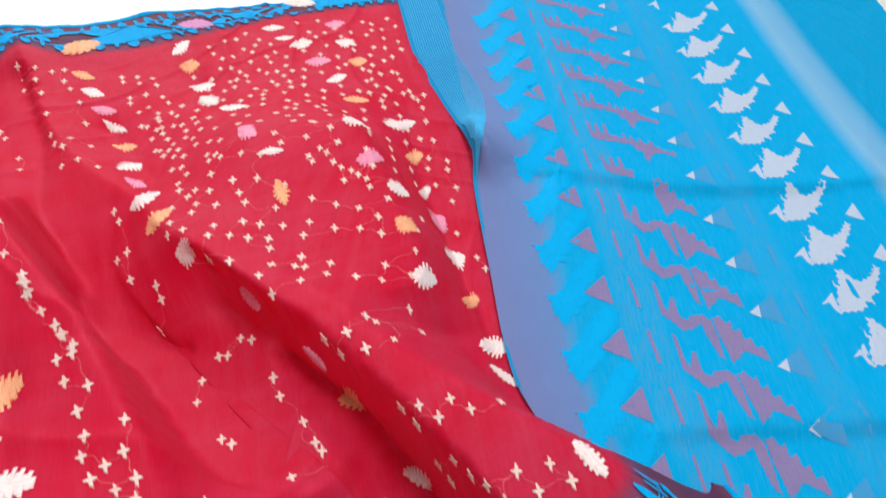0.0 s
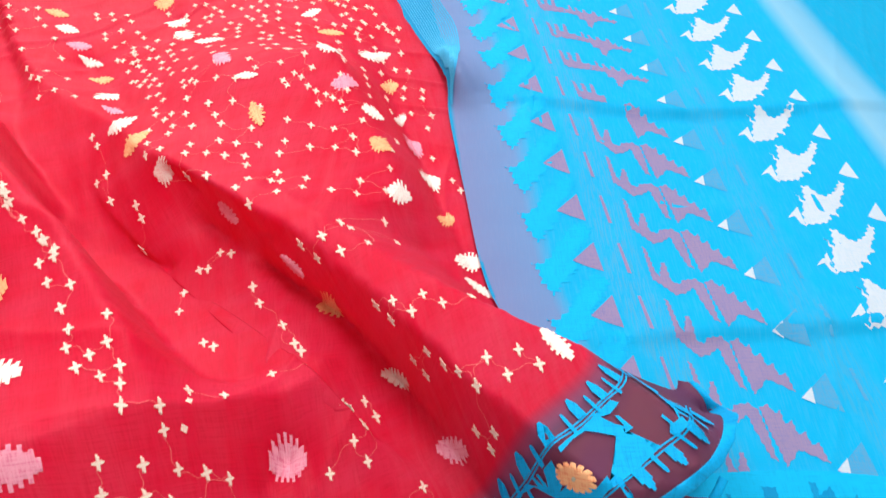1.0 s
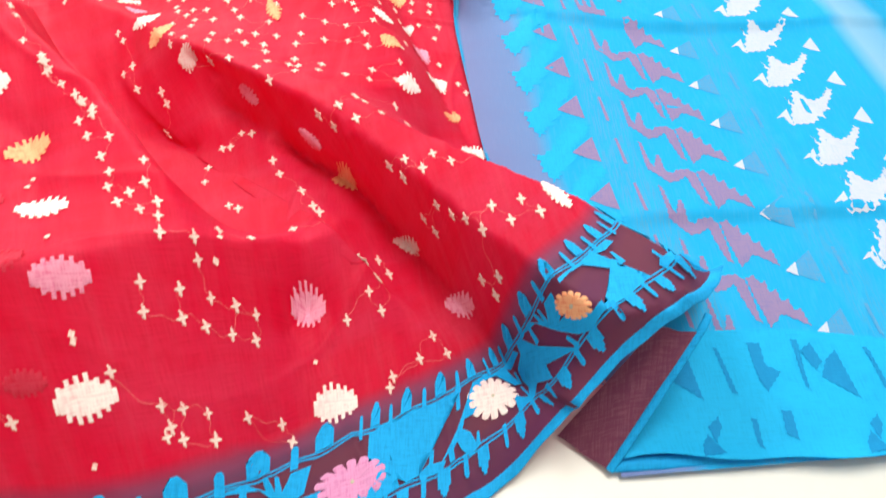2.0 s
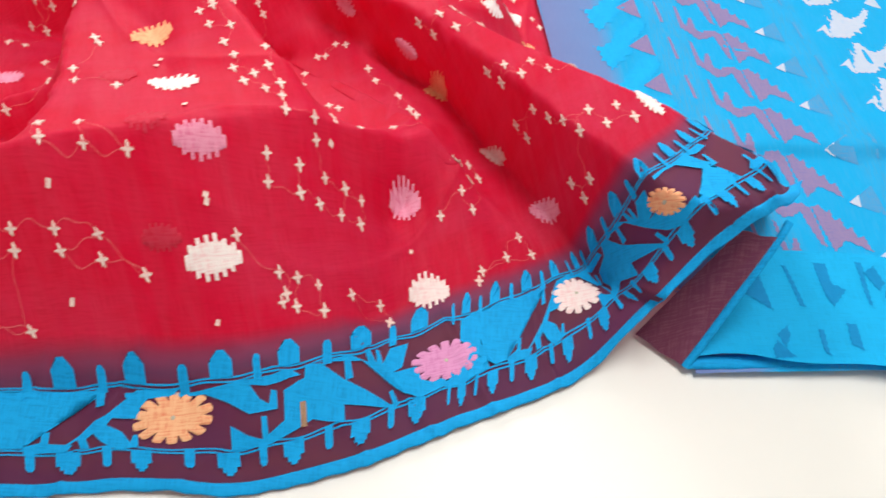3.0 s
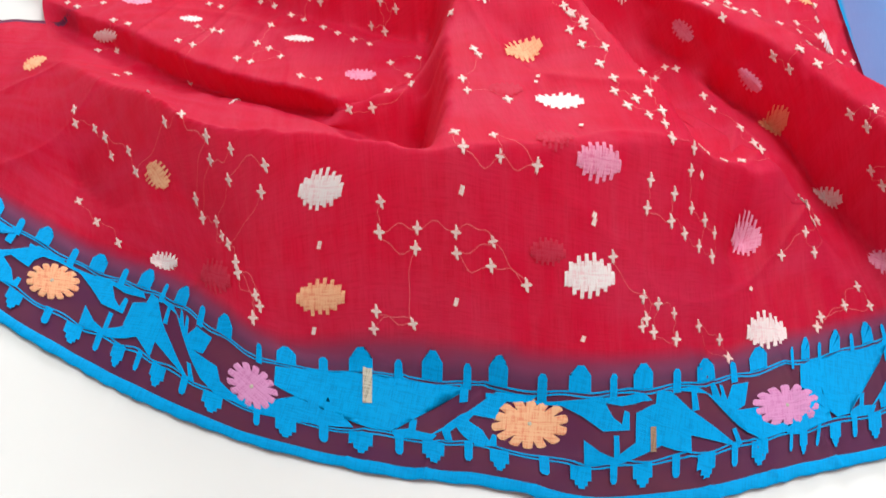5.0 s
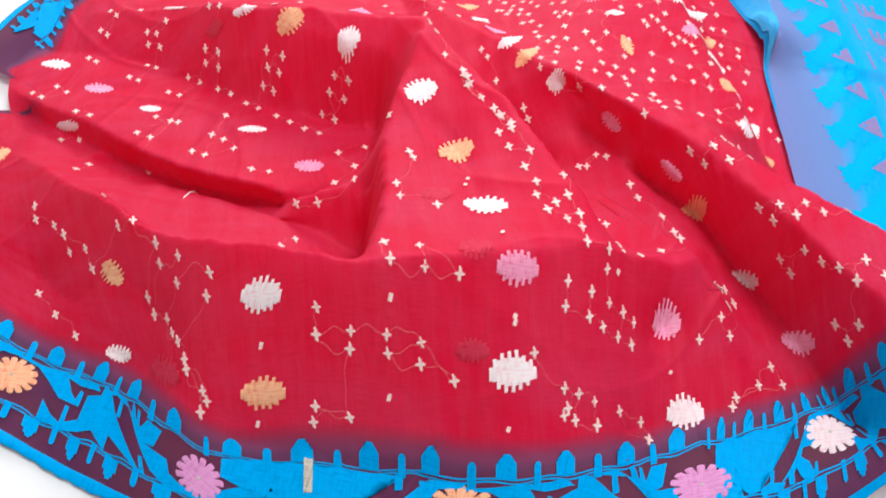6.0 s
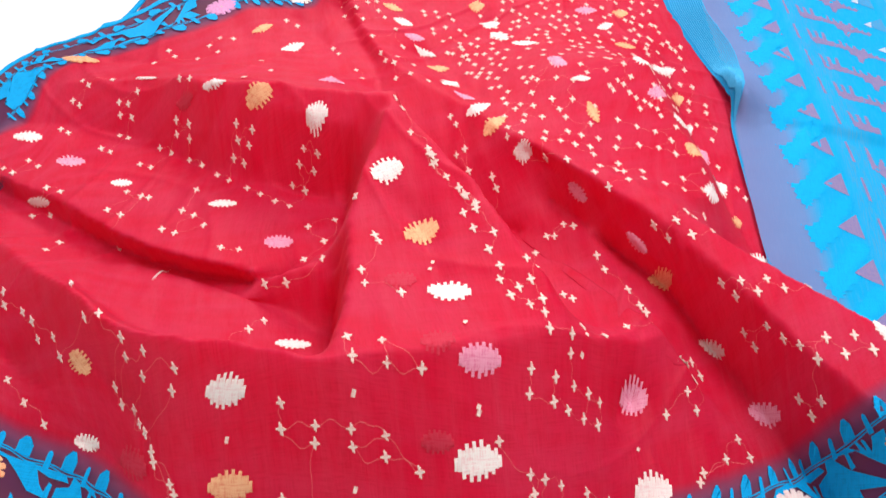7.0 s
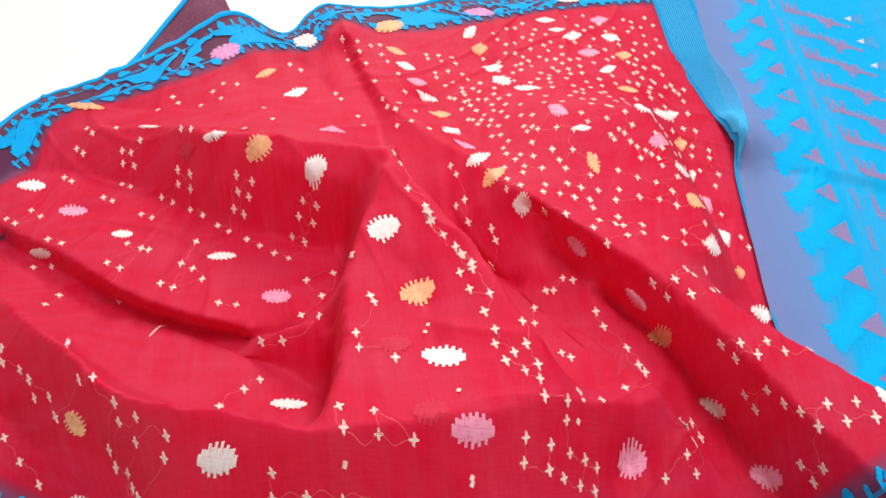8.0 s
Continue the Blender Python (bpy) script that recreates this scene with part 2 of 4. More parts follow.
def leaning(x, y, z):
    """How far a place of the plan at that height is carried over by the folds that lean: the long one, and the edge of the middle panel."""
    d = -.64 * (x + .25) - .77 * (y - .54)
    w = LEAN * (1 - .30 * ss(-.01, .10, x)) * z * (1 - ss(.03, .075, d)) * (1 - ss(.13, .26, -d)) * ss(-.33, -.16, x)
    e = -.25 * (x + .60) - .97 * (y - .335)
    v = TUCK * z * (1 - ss(.012, .05, e)) * (1 - ss(.045, .12, -e)) * ss(-.86, -.74, x) * (1 - ss(-.45, -.37, x))
    return np.stack([-.64 * w - .25 * v, -.77 * w - .97 * v], -1)


def settle(x, y, z):
    """The plan's point that the leaning carries to (x, y) at the height z."""
    p, goal = np.array([x, y], float), np.array([x, y], float)
    for _ in range(80):
        p = p + .5 * (goal - p - leaning(p[0], p[1], z))
    return float(p[0]), float(p[1]), z


FOLDS = [
    # lower selvedge on the table, rising over the end of the leaning fold
    [(x, y, .004) for x, y in NEAR[:17]],
    [(.085, .071, .004), (.115, .088, .012), (.145, .11, .05), (.175, .135, .10), (.218, .165, .155)],
    [(.27, .207, .150), (.29, .24, .09), (.30, .285, .006)],
    [(-1.0, .27, .006), (-.85, .19, .008), (-.70, .12, .006), (-.60, .09, .008), (-.55, .09, .012), (-.50, .07, .022)],
    [(-.41, .03, .03), (-.30, .03, .03), (-.20, .03, .03)],
    [(-.08, .108, .02), (-.03, .138, .02), (.02, .16, .022), (.067, .19, .018)],
    [(-.66, .16, .008), (-.60, .13, .022), (-.553, .141, .066), (-.506, .113, .06), (-.47, .085, .062)],
    [(-.055, .218, .040), (-.069, .19, .045), (-.03, .17, .03)],
    # far selvedge, rippled
    [(-.88, .43, .012), (-.905, .47, .012), (-.91, .56, .012), (-.885, .625, .014), (-.82, .69, .02), (-.765, .80, .014), (-.70, .885, .03), (-.61, .875, .008), (-.565, .935, .03), (-.471, .984, .012), (-.373, 1.027, .016), (-.29, 1.06, .01), (-.12, 1.14, .01), (.1, 1.22, .01)],
    # rim of the front face
    [(-.76, .29, .03), (-.706, .264, .058), (-.63, .217, .09), (-.571, .186, .119), (-.509, .145, .140), (-.44, .128, .163), (-.393, .128, .172), (-.314, .121, .181), (-.259, .138, .185), (-.199, .162, .178), (-.135, .203, .153), (-.10, .224, .122), (-.05, .257, .092), (-.037, .275, .085)],
    # triangle face: left edge and right edge
    [(-.345, .52, .126), (-.336, .456, .170), (-.342, .395, .157), (-.345, .311, .147), (-.336, .262, .149), (-.328, .236, .153), (-.321, .185, .161), (-.314, .121, .180)],
    [(-.336, .456, .170), (-.293, .412, .166), (-.237, .355, .164), (-.192, .295, .164), (-.156, .246, .162), (-.133, .206, .154)],
    [(-.30, .33, .142), (-.276, .298, .137), (-.237, .22, .155)],
    [(-.300, .455, .048), (-.262, .415, .040), (-.210, .365, .048), (-.160, .305, .074), (-.118, .262, .088), (-.085, .268, .082)],
    # pocket at the left foot of the triangle
    [(-.385, .43, .035), (-.372, .37, .05), (-.368, .31, .07)],
    [(-.352, .25, .046), (-.342, .20, .050), (-.336, .155, .080)],
    [(-.60, .222, .074), (-.52, .176, .092), (-.45, .160, .098), (-.40, .158, .085), (-.348, .165, .055)],
    # middle left panel, its front edge and the crevice under it
    [(-.86, .415, .014), (-.795, .386, .025), (-.700, .352, .038), (-.604, .305, .055), (-.526, .278, .068), (-.461, .267, .078), (-.402, .269, .085), (-.352, .274, .090)],
    [(-.80, .375, .005), (-.71, .346, .008), (-.60, .312, .012), (-.52, .296, .020), (-.45, .288, .030), (-.40, .280, .045)],
    [(-.70, .315, .014), (-.62, .282, .030), (-.558, .270, .046), (-.49, .255, .056), (-.42, .245, .056), (-.362, .232, .044)],
    [(-.735, .435, .008), (-.661, .443, .02), (-.56, .40, .04), (-.508, .371, .05)],
    # upper left hill, its foot in front and its back
    [(-.80, .56, .025), (-.746, .562, .038), (-.683, .558, .055), (-.61, .525, .092), (-.556, .497, .117), (-.487, .484, .137), (-.440, .482, .142), (-.387, .475, .151), (-.336, .456, .170)],
    [(-.494, .472, .124), (-.419, .450, .130), (-.37, .437, .132)],
    [(-.83, .495, .005), (-.76, .50, .009), (-.688, .488, .012), (-.60, .458, .02), (-.52, .428, .034), (-.438, .422, .034), (-.40, .42, .033)],
    [(-.768, .63, .014), (-.693, .63, .026), (-.58, .62, .052), (-.439, .572, .086)],
    [(-.60, .72, .02), (-.534, .712, .021), (-.45, .66, .036)],
    # long fold from the far selvedge down to the near end, leaning over
    [(-.525, .905, .04), (-.47, .80, .035), (-.405, .70, .05), (-.31, .60, .074), (-.25, .54, .095), (-.215, .498, .110), (-.175, .462, .125), (-.115, .412, .136), (-.045, .36, .142), (.006, .306, .141), (.065, .246, .139), (.116, .203, .137), (.138, .176, .139), (.168, .152, .144), (.205, .150, .150)],
    [(-.10, .44, .128), (-.047, .39, .143), (.031, .333, .145), (.113, .282, .150), (.165, .252, .148), (.222, .19, .158)],
    [(.05, .45, .035), (.12, .39, .006), (.175, .36, .005), (.23, .335, .005), (.28, .31, .005)],
    [(-.191, .472, .106), (-.128, .429, .099), (-.065, .365, .103), (-.02, .330, .098)],
    [(-.36, .745, .018), (-.30, .66, .044), (-.26, .60, .07)],
    [(-.56, .80, .012), (-.49, .735, .016), (-.44, .67, .034)],
    # valley in front of that fold
    [(-.50, .85, .012), (-.42, .70, .03), (-.375, .58, .05), (-.33, .51, .055), (-.275, .455, .05), (-.235, .43, .036), (-.18, .41, .040)],
    # small ridge in the hollow, running down to the field's edge
    [(-.15, .445, .062), (-.117, .406, .072), (-.080, .350, .079), (-.047, .292, .085), (-.037, .275, .085), (-.011, .232, .062), (.012, .200, .036), (.02, .165, .026)],
    [(-.09, .40, .055), (-.055, .372, .058), (-.029, .354, .059), (.028, .300, .031), (.073, .235, .030), (.10, .20, .02), (.125, .165, .016)],
    # upper right field
    [(-.273, .864, .01), (-.22, .75, .05), (-.166, .643, .111), (-.119, .549, .111), (-.10, .497, .108), (-.085, .44, .118)],
    [(-.166, .643, .111), (-.10, .67, .105), (-.059, .689, .099), (-.036, .64, .09), (.005, .539, .088), (.025, .485, .08), (-.01, .44, .105)],
    [(.0, .85, .012), (.008, .76, .012), (.024, .68, .008), (.058, .578, .005), (.097, .461, .004), (.125, .40, .004)],
    [(.2, .5, .004), (.18, .8, .004), (.14, 1.1, .004)],
]


def ripple(x, y):
    """Small unevenness of the hand-woven cloth: soft swells and a few narrow creases."""
    swell = .0011 * np.sin(41 * x + 9 * np.sin(7 * y)) * np.sin(33 * y + 5 * np.sin(9 * x)) + .0006 * np.sin(97 * x + 60 * y + 4 * np.sin(23 * x))
    w = x * 23 + y * 31 + 1.9 * np.sin(11 * x - 5 * y) + 1.3 * np.sin(17 * y + 3 * x)
    v = x * 34 - y * 15 + 2.3 * np.sin(9 * y + 2) + 1.1 * np.sin(21 * x)
    part_w, part_v = ss(.1, .8, np.sin(6.1 * x + 8.3 * y + 1)), ss(.2, .9, np.sin(9.7 * x - 6.9 * y + 4))
    return swell + .0036 * part_w * (1 - np.abs(np.sin(w))) ** 5 + .0032 * part_v * (1 - np.abs(np.sin(v))) ** 6


DRAPE = relax([[settle(*p) for p in line] for line in FOLDS], .01, 1)


def lay(x, y):
    """The place on the red cloth over the plan's point (x, y)."""
    x, y = np.asarray(x, float), np.asarray(y, float)
    z = np.maximum(sample(DRAPE, x, y) + ripple(x, y), .003)
    carried = np.stack([x, y], -1) + leaning(x, y, z)
    return np.stack([carried[..., 0], carried[..., 1], z], -1)


NU, N_EDGE, N_FIELD = 460, 34, 330
n_line, ni_line, fi_line, f_line = (spline(c, NU) for c in (NEAR, NEAR_IN, FAR_IN, FAR))


def sheet_plan():
    rows, edge = [], []
    for a, b, n, e0, e1 in ((n_line, ni_line, N_EDGE, 0, 1), (ni_line, fi_line, N_FIELD, 1, 2), (fi_line, f_line, N_EDGE, 2, 3)):
        for k in range(n if e1 < 3 else n + 1):
            f = k / n
            rows.append(a * (1 - f) + b * f)
            edge.append(e0 + (e1 - e0) * f)
    return np.array(rows), np.array(edge)


# the blue end piece: rows along its length, its left edge and its right end
BLUE_EDGE = [(-.06, 1.25), (-.028, 1.126), (.003, .97), (.042, .862), (.070, .79), (.082, .735), (.084, .683), (.097, .56), (.113, .43), (.14, .36), (.18, .25), (.20, .16), (.197, .09)]
BLUE_FOLDS = [
    [(-.06, 1.25, .012), (-.028, 1.126, .012), (.003, .97, .012), (.042, .862, .012), (.070, .79, .014), (.082, .735, .018), (.084, .683, .012), (.097, .56, .012), (.113, .43, .01), (.14, .36, .01), (.18, .25, .008), (.20, .16, .008), (.197, .09, .006)],
    [(.078, .80, .035), (.090, .735, .055), (.105, .70, .025)],
    [(.10, 1.2, .02), (.17, .9, .022), (.18, .66, .026), (.20, .53, .018), (.23, .40, .016), (.27, .25, .014), (.30, .11, .008)],
    [(.5, 1.2, .016), (.55, .7, .016), (.58, .3, .012), (.59, .12, .008)],
    [(.12, .713, .024), (.20, .711, .027), (.345, .70, .025), (.50, .718, .024), (.60, .74, .023)],
    [(.13, .700, .020), (.20, .698, .021), (.345, .687, .017), (.50, .705, .017), (.60, .727, .017)],
    [(.22, .360, .018), (.34, .369, .0225), (.50, .384, .022), (.6, .39, .02)],
    [(.23, .348, .015), (.34, .357, .016), (.50, .372, .015), (.6, .378, .015)],
]
BLUE = relax(BLUE_FOLDS, .015, 2)


def lay_blue(x, y):
    x, y = np.asarray(x, float), np.asarray(y, float)
    return np.stack([x, y, sample(BLUE, x, y) + .35 * ripple(1.3 * x, .8 * y)], -1)

# ---- helpers for meshes ----
def mesh_object(name, verts, faces, mat, uv=None, values=None, smooth=True):
    """One mesh from arrays; uv: a pair for each vertex; values: named floats for each vertex."""
    me = bpy.data.meshes.new(name)
    me.from_pydata([tuple(map(float, v)) for v in verts], [], [tuple(map(int, f)) for f in faces])
    if uv is not None:
        layer = me.uv_layers.new(name="weave")
        idx = np.empty(len(me.loops), int)
        me.loops.foreach_get("vertex_index", idx)
        layer.data.foreach_set("uv", np.asarray(uv, float)[idx].ravel())
    for key, v in (values or {}).items():
        me.attributes.new(key, "FLOAT", "POINT").data.foreach_set("value", np.asarray(v, float).ravel())
    me.polygons.foreach_set("use_smooth", [smooth] * len(me.polygons))
    me.materials.append(mat)
    return new(name, me)


def grid_faces(rows, cols):
    i = np.arange((rows - 1) * (cols - 1))
    a = i // (cols - 1) * cols + i % (cols - 1)
    return np.stack([a, a + 1, a + cols + 1, a + cols], -1)


def box_bm(bm, x0, y0, z0, x1, y1, z1):
    vs = [bm.verts.new((x, y, z)) for z in (z0, z1) for y in (y0, y1) for x in (x0, x1)]
    for f in ((0, 2, 3, 1), (4, 5, 7, 6), (0, 1, 5, 4), (2, 6, 7, 3), (0, 4, 6, 2), (1, 3, 7, 5)):
        bm.faces.new([vs[k] for k in f])
    return vs


def part(name, bm, mat, parent=None, label=""):
    me = bpy.data.meshes.new(name)
    bm.to_mesh(me)
    bm.free()
    me.materials.append(mat)
    ob = new(name, me)
    ob.parent = parent
    return tagged(ob, label)


# ---- the room ----
TABLE_H = .75


def slab(name, x0, y0, z0, x1, y1, z1, mat, kind="structure"):
    bm = bmesh.new()
    box_bm(bm, x0, y0, z0, x1, y1, z1)
    return tagged(part(name, bm, mat), kind=kind)


slab("floor", -3.0, -2.5, -TABLE_H - .1, 3.0, 3.6, -TABLE_H, M_WALL)
slab("ceiling", -3.0, -2.5, 2.45, 3.0, 3.6, 2.55, M_WALL)
slab("wall_west", -3.1, -2.5, -TABLE_H, -3.0, 3.6, 2.45, M_WALL)
slab("wall_east", 3.0, -2.5, -TABLE_H, 3.1, 3.6, 2.45, M_WALL)
slab("wall_south", -3.1, -2.6, -TABLE_H, 3.1, -2.5, 2.45, M_WALL)
# north wall with an assumed opening behind the added back light
bm = bmesh.new()
for b in ((-3.1, 3.5, -TABLE_H, -1.9, 3.6, 2.45), (-.1, 3.5, -TABLE_H, 3.1, 3.6, 2.45), (-1.9, 3.5, -TABLE_H, -.1, 3.6, .95), (-1.9, 3.5, 2.35, -.1, 3.6, 2.45)):
    box_bm(bm, *b)
tagged(part("wall_north", bm, M_WALL), kind="structure")

table = tagged(new("table"), "broad white laminate table under the spread cloth", "table")
bm = bmesh.new()
vs = box_bm(bm, -1.9, -1.1, -.03, 1.9, 1.9, 0)
bmesh.ops.bevel(bm, geom=list(bm.edges), offset=.004, segments=2, affect="EDGES")
part("tabletop", bm, M_TABLE, table)
for x in (-1.75, 1.69):
    for y in (-.95, 1.69):
        bm = bmesh.new()
        box_bm(bm, x, y, -TABLE_H, x + .06, y + .06, -.03)
        part("leg", bm, M_TABLE, table)

# ---- the sari ----
sari = tagged(new("sari"), "crumpled sheer red sari with woven flowers and blue border", "sari")
plan_pts, edge_of = sheet_plan()
R, C = plan_pts.shape[:2]
flat = plan_pts.reshape(-1, 2)
pos = lay(flat[:, 0], flat[:, 1])
edge_attr = np.repeat(np.where(edge_of < 1, edge_of, np.where(edge_of > 2, 3 - edge_of, 1)), C)
along = np.tile(np.r_[0, np.cumsum(np.linalg.norm(np.diff(n_line, axis=0), axis=1))], R)
up = np.r_[0, np.cumsum(np.linalg.norm(np.diff(plan_pts[:, C // 2], axis=0), axis=1))]
body = mesh_object("cloth", pos, grid_faces(R, C), M_SARI, np.stack([along, np.repeat(up, C)], -1), {"edge": edge_attr})
body.parent = sari
tagged(body, "sheer crimson cotton silk ground")

# ---- the blue end piece ----
pallu = tagged(new("sari_end_piece"), "blue sari end piece with woven pattern, spread flat on table", "sari")
NB, MB = 260, 200
left = spline(BLUE_EDGE, NB)
right = spline([(.80, 1.28), (.80, 1.1), (.80, .9), (.80, .7), (.80, .5), (.80, .3), (.80, .14)], NB)
f = np.linspace(0, 1, MB)[None, :, None]
bp = left[:, None] * (1 - f) + right[:, None] * f
bpos = lay_blue(bp[..., 0].ravel(), bp[..., 1].ravel())
hem_x = np.interp(-bp[..., 1], [-1.25, -.985, -.843, -.80, -.70, -.5, -.1], [.03, .057, .075, .088, .086, .098, .19])
tip_x = np.interp(-bp[..., 1], [-1.25, -.888, -.75, -.60, -.44, -.1], [.09, .119, .138, .148, .157, .24])
pale_x = np.interp(-bp[..., 1], [-1.25, -1.04, -.65, -.1], [.53, .55, .60, .68])
gx = bp[..., 0]
band = np.where(gx < hem_x, .5, np.where(gx < tip_x + .03, 1 + (gx - hem_x) / (tip_x + .03 - hem_x), np.where(gx < pale_x, 2 + (gx - tip_x - .03) / (pale_x - tip_x - .03), 3 + (gx - pale_x) / .07)))
stem_d = lambda a, b: ss(a - .008, a + .004, gx - tip_x) * (1 - ss(b - .004, b + .008, gx - tip_x))
stem = np.maximum(.8 * stem_d(.078, .118), .55 * stem_d(.245, .285))
blue = mesh_object("cloth", bpos, grid_faces(NB, MB)[:, ::-1], M_BLUE, bp.reshape(-1, 2), {"band": np.minimum(band, 5).ravel(), "stem": stem.ravel()})
blue.parent = pallu


# ---- woven motifs ----
def frame_at(layer, x, y, e=.003):
    """Place, two tangents for a metre along x and y of the plan, and the normal."""
    p = layer(x, y)
    ex = (layer(x + e, y) - layer(x - e, y)) / (2 * e)
    ey = (layer(x, y + e) - layer(x, y - e)) / (2 * e)
    n = np.cross(ex, ey)
    return p, ex, ey, n / np.linalg.norm(n, axis=-1, keepdims=True)


def laid(layer, xy, lift):
    xy = np.asarray(xy, float)
    p, _, _, n = frame_at(layer, xy[:, 0], xy[:, 1])
    return p + n * np.asarray(lift).reshape(-1, 1)


def axis(layer, x, y, degrees, e=.007):
    """The step in the plan that goes one metre along the cloth in that direction."""
    _, ex, ey, _ = frame_at(layer, x, y, e)
    d = np.array([math.cos(radians(degrees)), math.sin(radians(degrees))])
    return d / np.linalg.norm(d[0] * ex + d[1] * ey)


YARN = {"W": M_WHITE, "P": M_PEACH, "K": M_PINK, "D": M_ORCHID, "G": M_GHOST}
HUE = {"W": "cream-white", "P": "peach", "K": "pink", "D": "orchid pink", "G": "faint show-through"}


def flower(colour, x, y, w, h, ta, tb):
    """A field flower, woven in thirteen columns of uneven length; those of the far field run to points."""
    a, b = axis(lay, x, y, ta) * w / 2, axis(lay, x, y, tb) * h / 2
    verts, uv, faces, lift, cols, rng = [], [], [], [], 13, random.Random(int(9e5 + x * 7000 + y * 900))
    for i in range(cols):
        c0, c1 = -1 + 2 * i / cols, -1 + 2 * (i + 1) / cols
        mid = (c0 + c1) / 2
        reach = (1 - abs(mid) ** 1.5) ** .8 if y > .5 else (1 - abs(mid) ** 2.2) ** .6
        tops = [reach * (1 if (i + k) % 2 else .70) * rng.uniform(.86, 1.06) + .08 for k in (0, 1)]
        base = len(verts)
        for r in range(6):
            f = r / 5
            q = -tops[1] + (tops[0] + tops[1]) * f
            for c in (c0, c1):
                verts.append((x + c * a[0] + q * b[0], y + c * a[1] + q * b[1]))
                uv.append((c * w / 2, q * h / 2))
                lift.append(.0007 if r in (0, 5) else .0016)
        faces += [(base + 2 * r, base + 2 * r + 1, base + 2 * r + 3, base + 2 * r + 2) for r in range(5)]
    ob = mesh_object("flower", laid(lay, verts, lift), faces, YARN[colour], uv)
    ob.parent = sari
    return tagged(ob, HUE[colour] + " flower woven into the red field")


def border_flower(colour, x, y, w, h, ta, tb):
    """A round flower of the border with fourteen petals and a small eye."""
    a, b = axis(lay, x, y, ta) * w / 2, axis(lay, x, y, tb) * h / 2
    n, rings = 84, 6
    verts, uv, lift = [(x, y)], [(0, 0)], [.0022]
    for r in range(1, rings + 1):
        for k in range(n):
            t = 2 * math.pi * k / n
            notch = .30 * max(0, math.cos(14 * t)) ** 3 * (.75 + .5 * math.sin(5 * t + x * 90) ** 2) * ss(.55, 1, r / rings) + .10 * ss(.4, 1, abs(math.sin(t)))
            d = r / rings * (1 - notch)
            verts.append((x + d * (math.cos(t) * a[0] + math.sin(t) * b[0]), y + d * (math.cos(t) * a[1] + math.sin(t) * b[1])))
            uv.append((d * math.cos(t) * w / 2, d * math.sin(t) * h / 2))
            lift.append(.0022 if r < rings else .0011)
    faces = [(0, 1 + k, 1 + (k + 1) % n) for k in range(n)]
    for r in range(rings - 1):
        o = 1 + r * n
        faces += [(o + k, o + n + k, o + n + (k + 1) % n, o + (k + 1) % n) for k in range(n)]
    ob = mesh_object("border_flower", laid(lay, verts, lift), faces, YARN[colour], uv)
    ob.parent = sari
    pin = mesh_object("flower_eye", laid(lay, [(x, y)] + [(x + .0016 * math.cos(k), y + .0016 * math.sin(k)) for k in range(6)], [.0032] + [.0026] * 6), [(0, 1 + k, 1 + (k + 1) % 6) for k in range(6)], M_TINSEL)
    pin.parent = ob
    return tagged(ob, HUE[colour] + " round flower woven into the border")


flower("W", -0.804, 0.465, 0.035, 0.026, 12, 124)
flower("K", -0.730, 0.438, 0.032, 0.025, 15, 130)
flower("W", -0.726, 0.367, 0.036, 0.018, -3, 50)
flower("W", -0.678, 0.557, 0.036, 0.031, -23, -5)
flower("W", -0.556, 0.497, 0.036, 0.014, -5, 123)
flower("P", -0.494, 0.476, 0.034, 0.029, 27, 141)
flower("K", -0.438, 0.569, 0.036, 0.021, 39, 90)
flower("W", -0.420, 0.454, 0.025, 0.032, 5, 103)
flower("W", -0.538, 0.713, 0.042, 0.031, 57, 115)
flower("P", -0.596, 0.751, 0.037, 0.020, 57, 121)
flower("W", -0.640, 0.409, 0.024, 0.017, 8, 129)
flower("W", -0.508, 0.390, 0.030, 0.014, 11, 125)
flower("K", -0.426, 0.348, 0.031, 0.023, -13, 113)
flower("W", -0.539, 0.275, 0.036, 0.036, 92, 97)
flower("W", -0.585, 0.201, 0.036, 0.036, 128, 136)
flower("W", -0.322, 0.358, 0.033, 0.029, 36, 127)
flower("P", -0.275, 0.296, 0.035, 0.031, 36, 116)
flower("W", -0.237, 0.221, 0.038, 0.026, 5, 100)
flower("K", -0.202, 0.152, 0.036, 0.028, 20, 101)
flower("W", -0.394, 0.104, 0.035, 0.031, 2, 81)
flower("W", -0.378, 0.204, 0.035, 0.014, 22, 99)
flower("P", -0.555, 0.141, 0.027, 0.026, -35, 13)
flower("K", -0.056, 0.214, 0.029, 0.030, 10, 93)
flower("W", 0.040, 0.314, 0.028, 0.019, -23, 97)
flower("K", 0.083, 0.246, 0.031, 0.023, -8, 96)
flower("P", -0.003, 0.384, 0.036, 0.036, -8, 69)
flower("K", -0.022, 0.418, 0.028, 0.019, -51, 10)
flower("K", -0.086, 0.478, 0.028, 0.019, -54, 16)
flower("W", -0.147, 0.525, 0.024, 0.029, 0, 77)
flower("P", -0.193, 0.561, 0.031, 0.028, 48, 155)
flower("W", -0.228, 0.582, 0.035, 0.030, 41, 119)
flower("K", -0.263, 0.604, 0.036, 0.022, -6, 96)
flower("W", -0.298, 0.643, 0.036, 0.035, 60, 148)
flower("P", -0.324, 0.697, 0.034, 0.022, -10, 98)
flower("W", -0.351, 0.743, 0.043, 0.015, -30, 90)
flower("K", -0.372, 0.770, 0.030, 0.019, 1, 93)
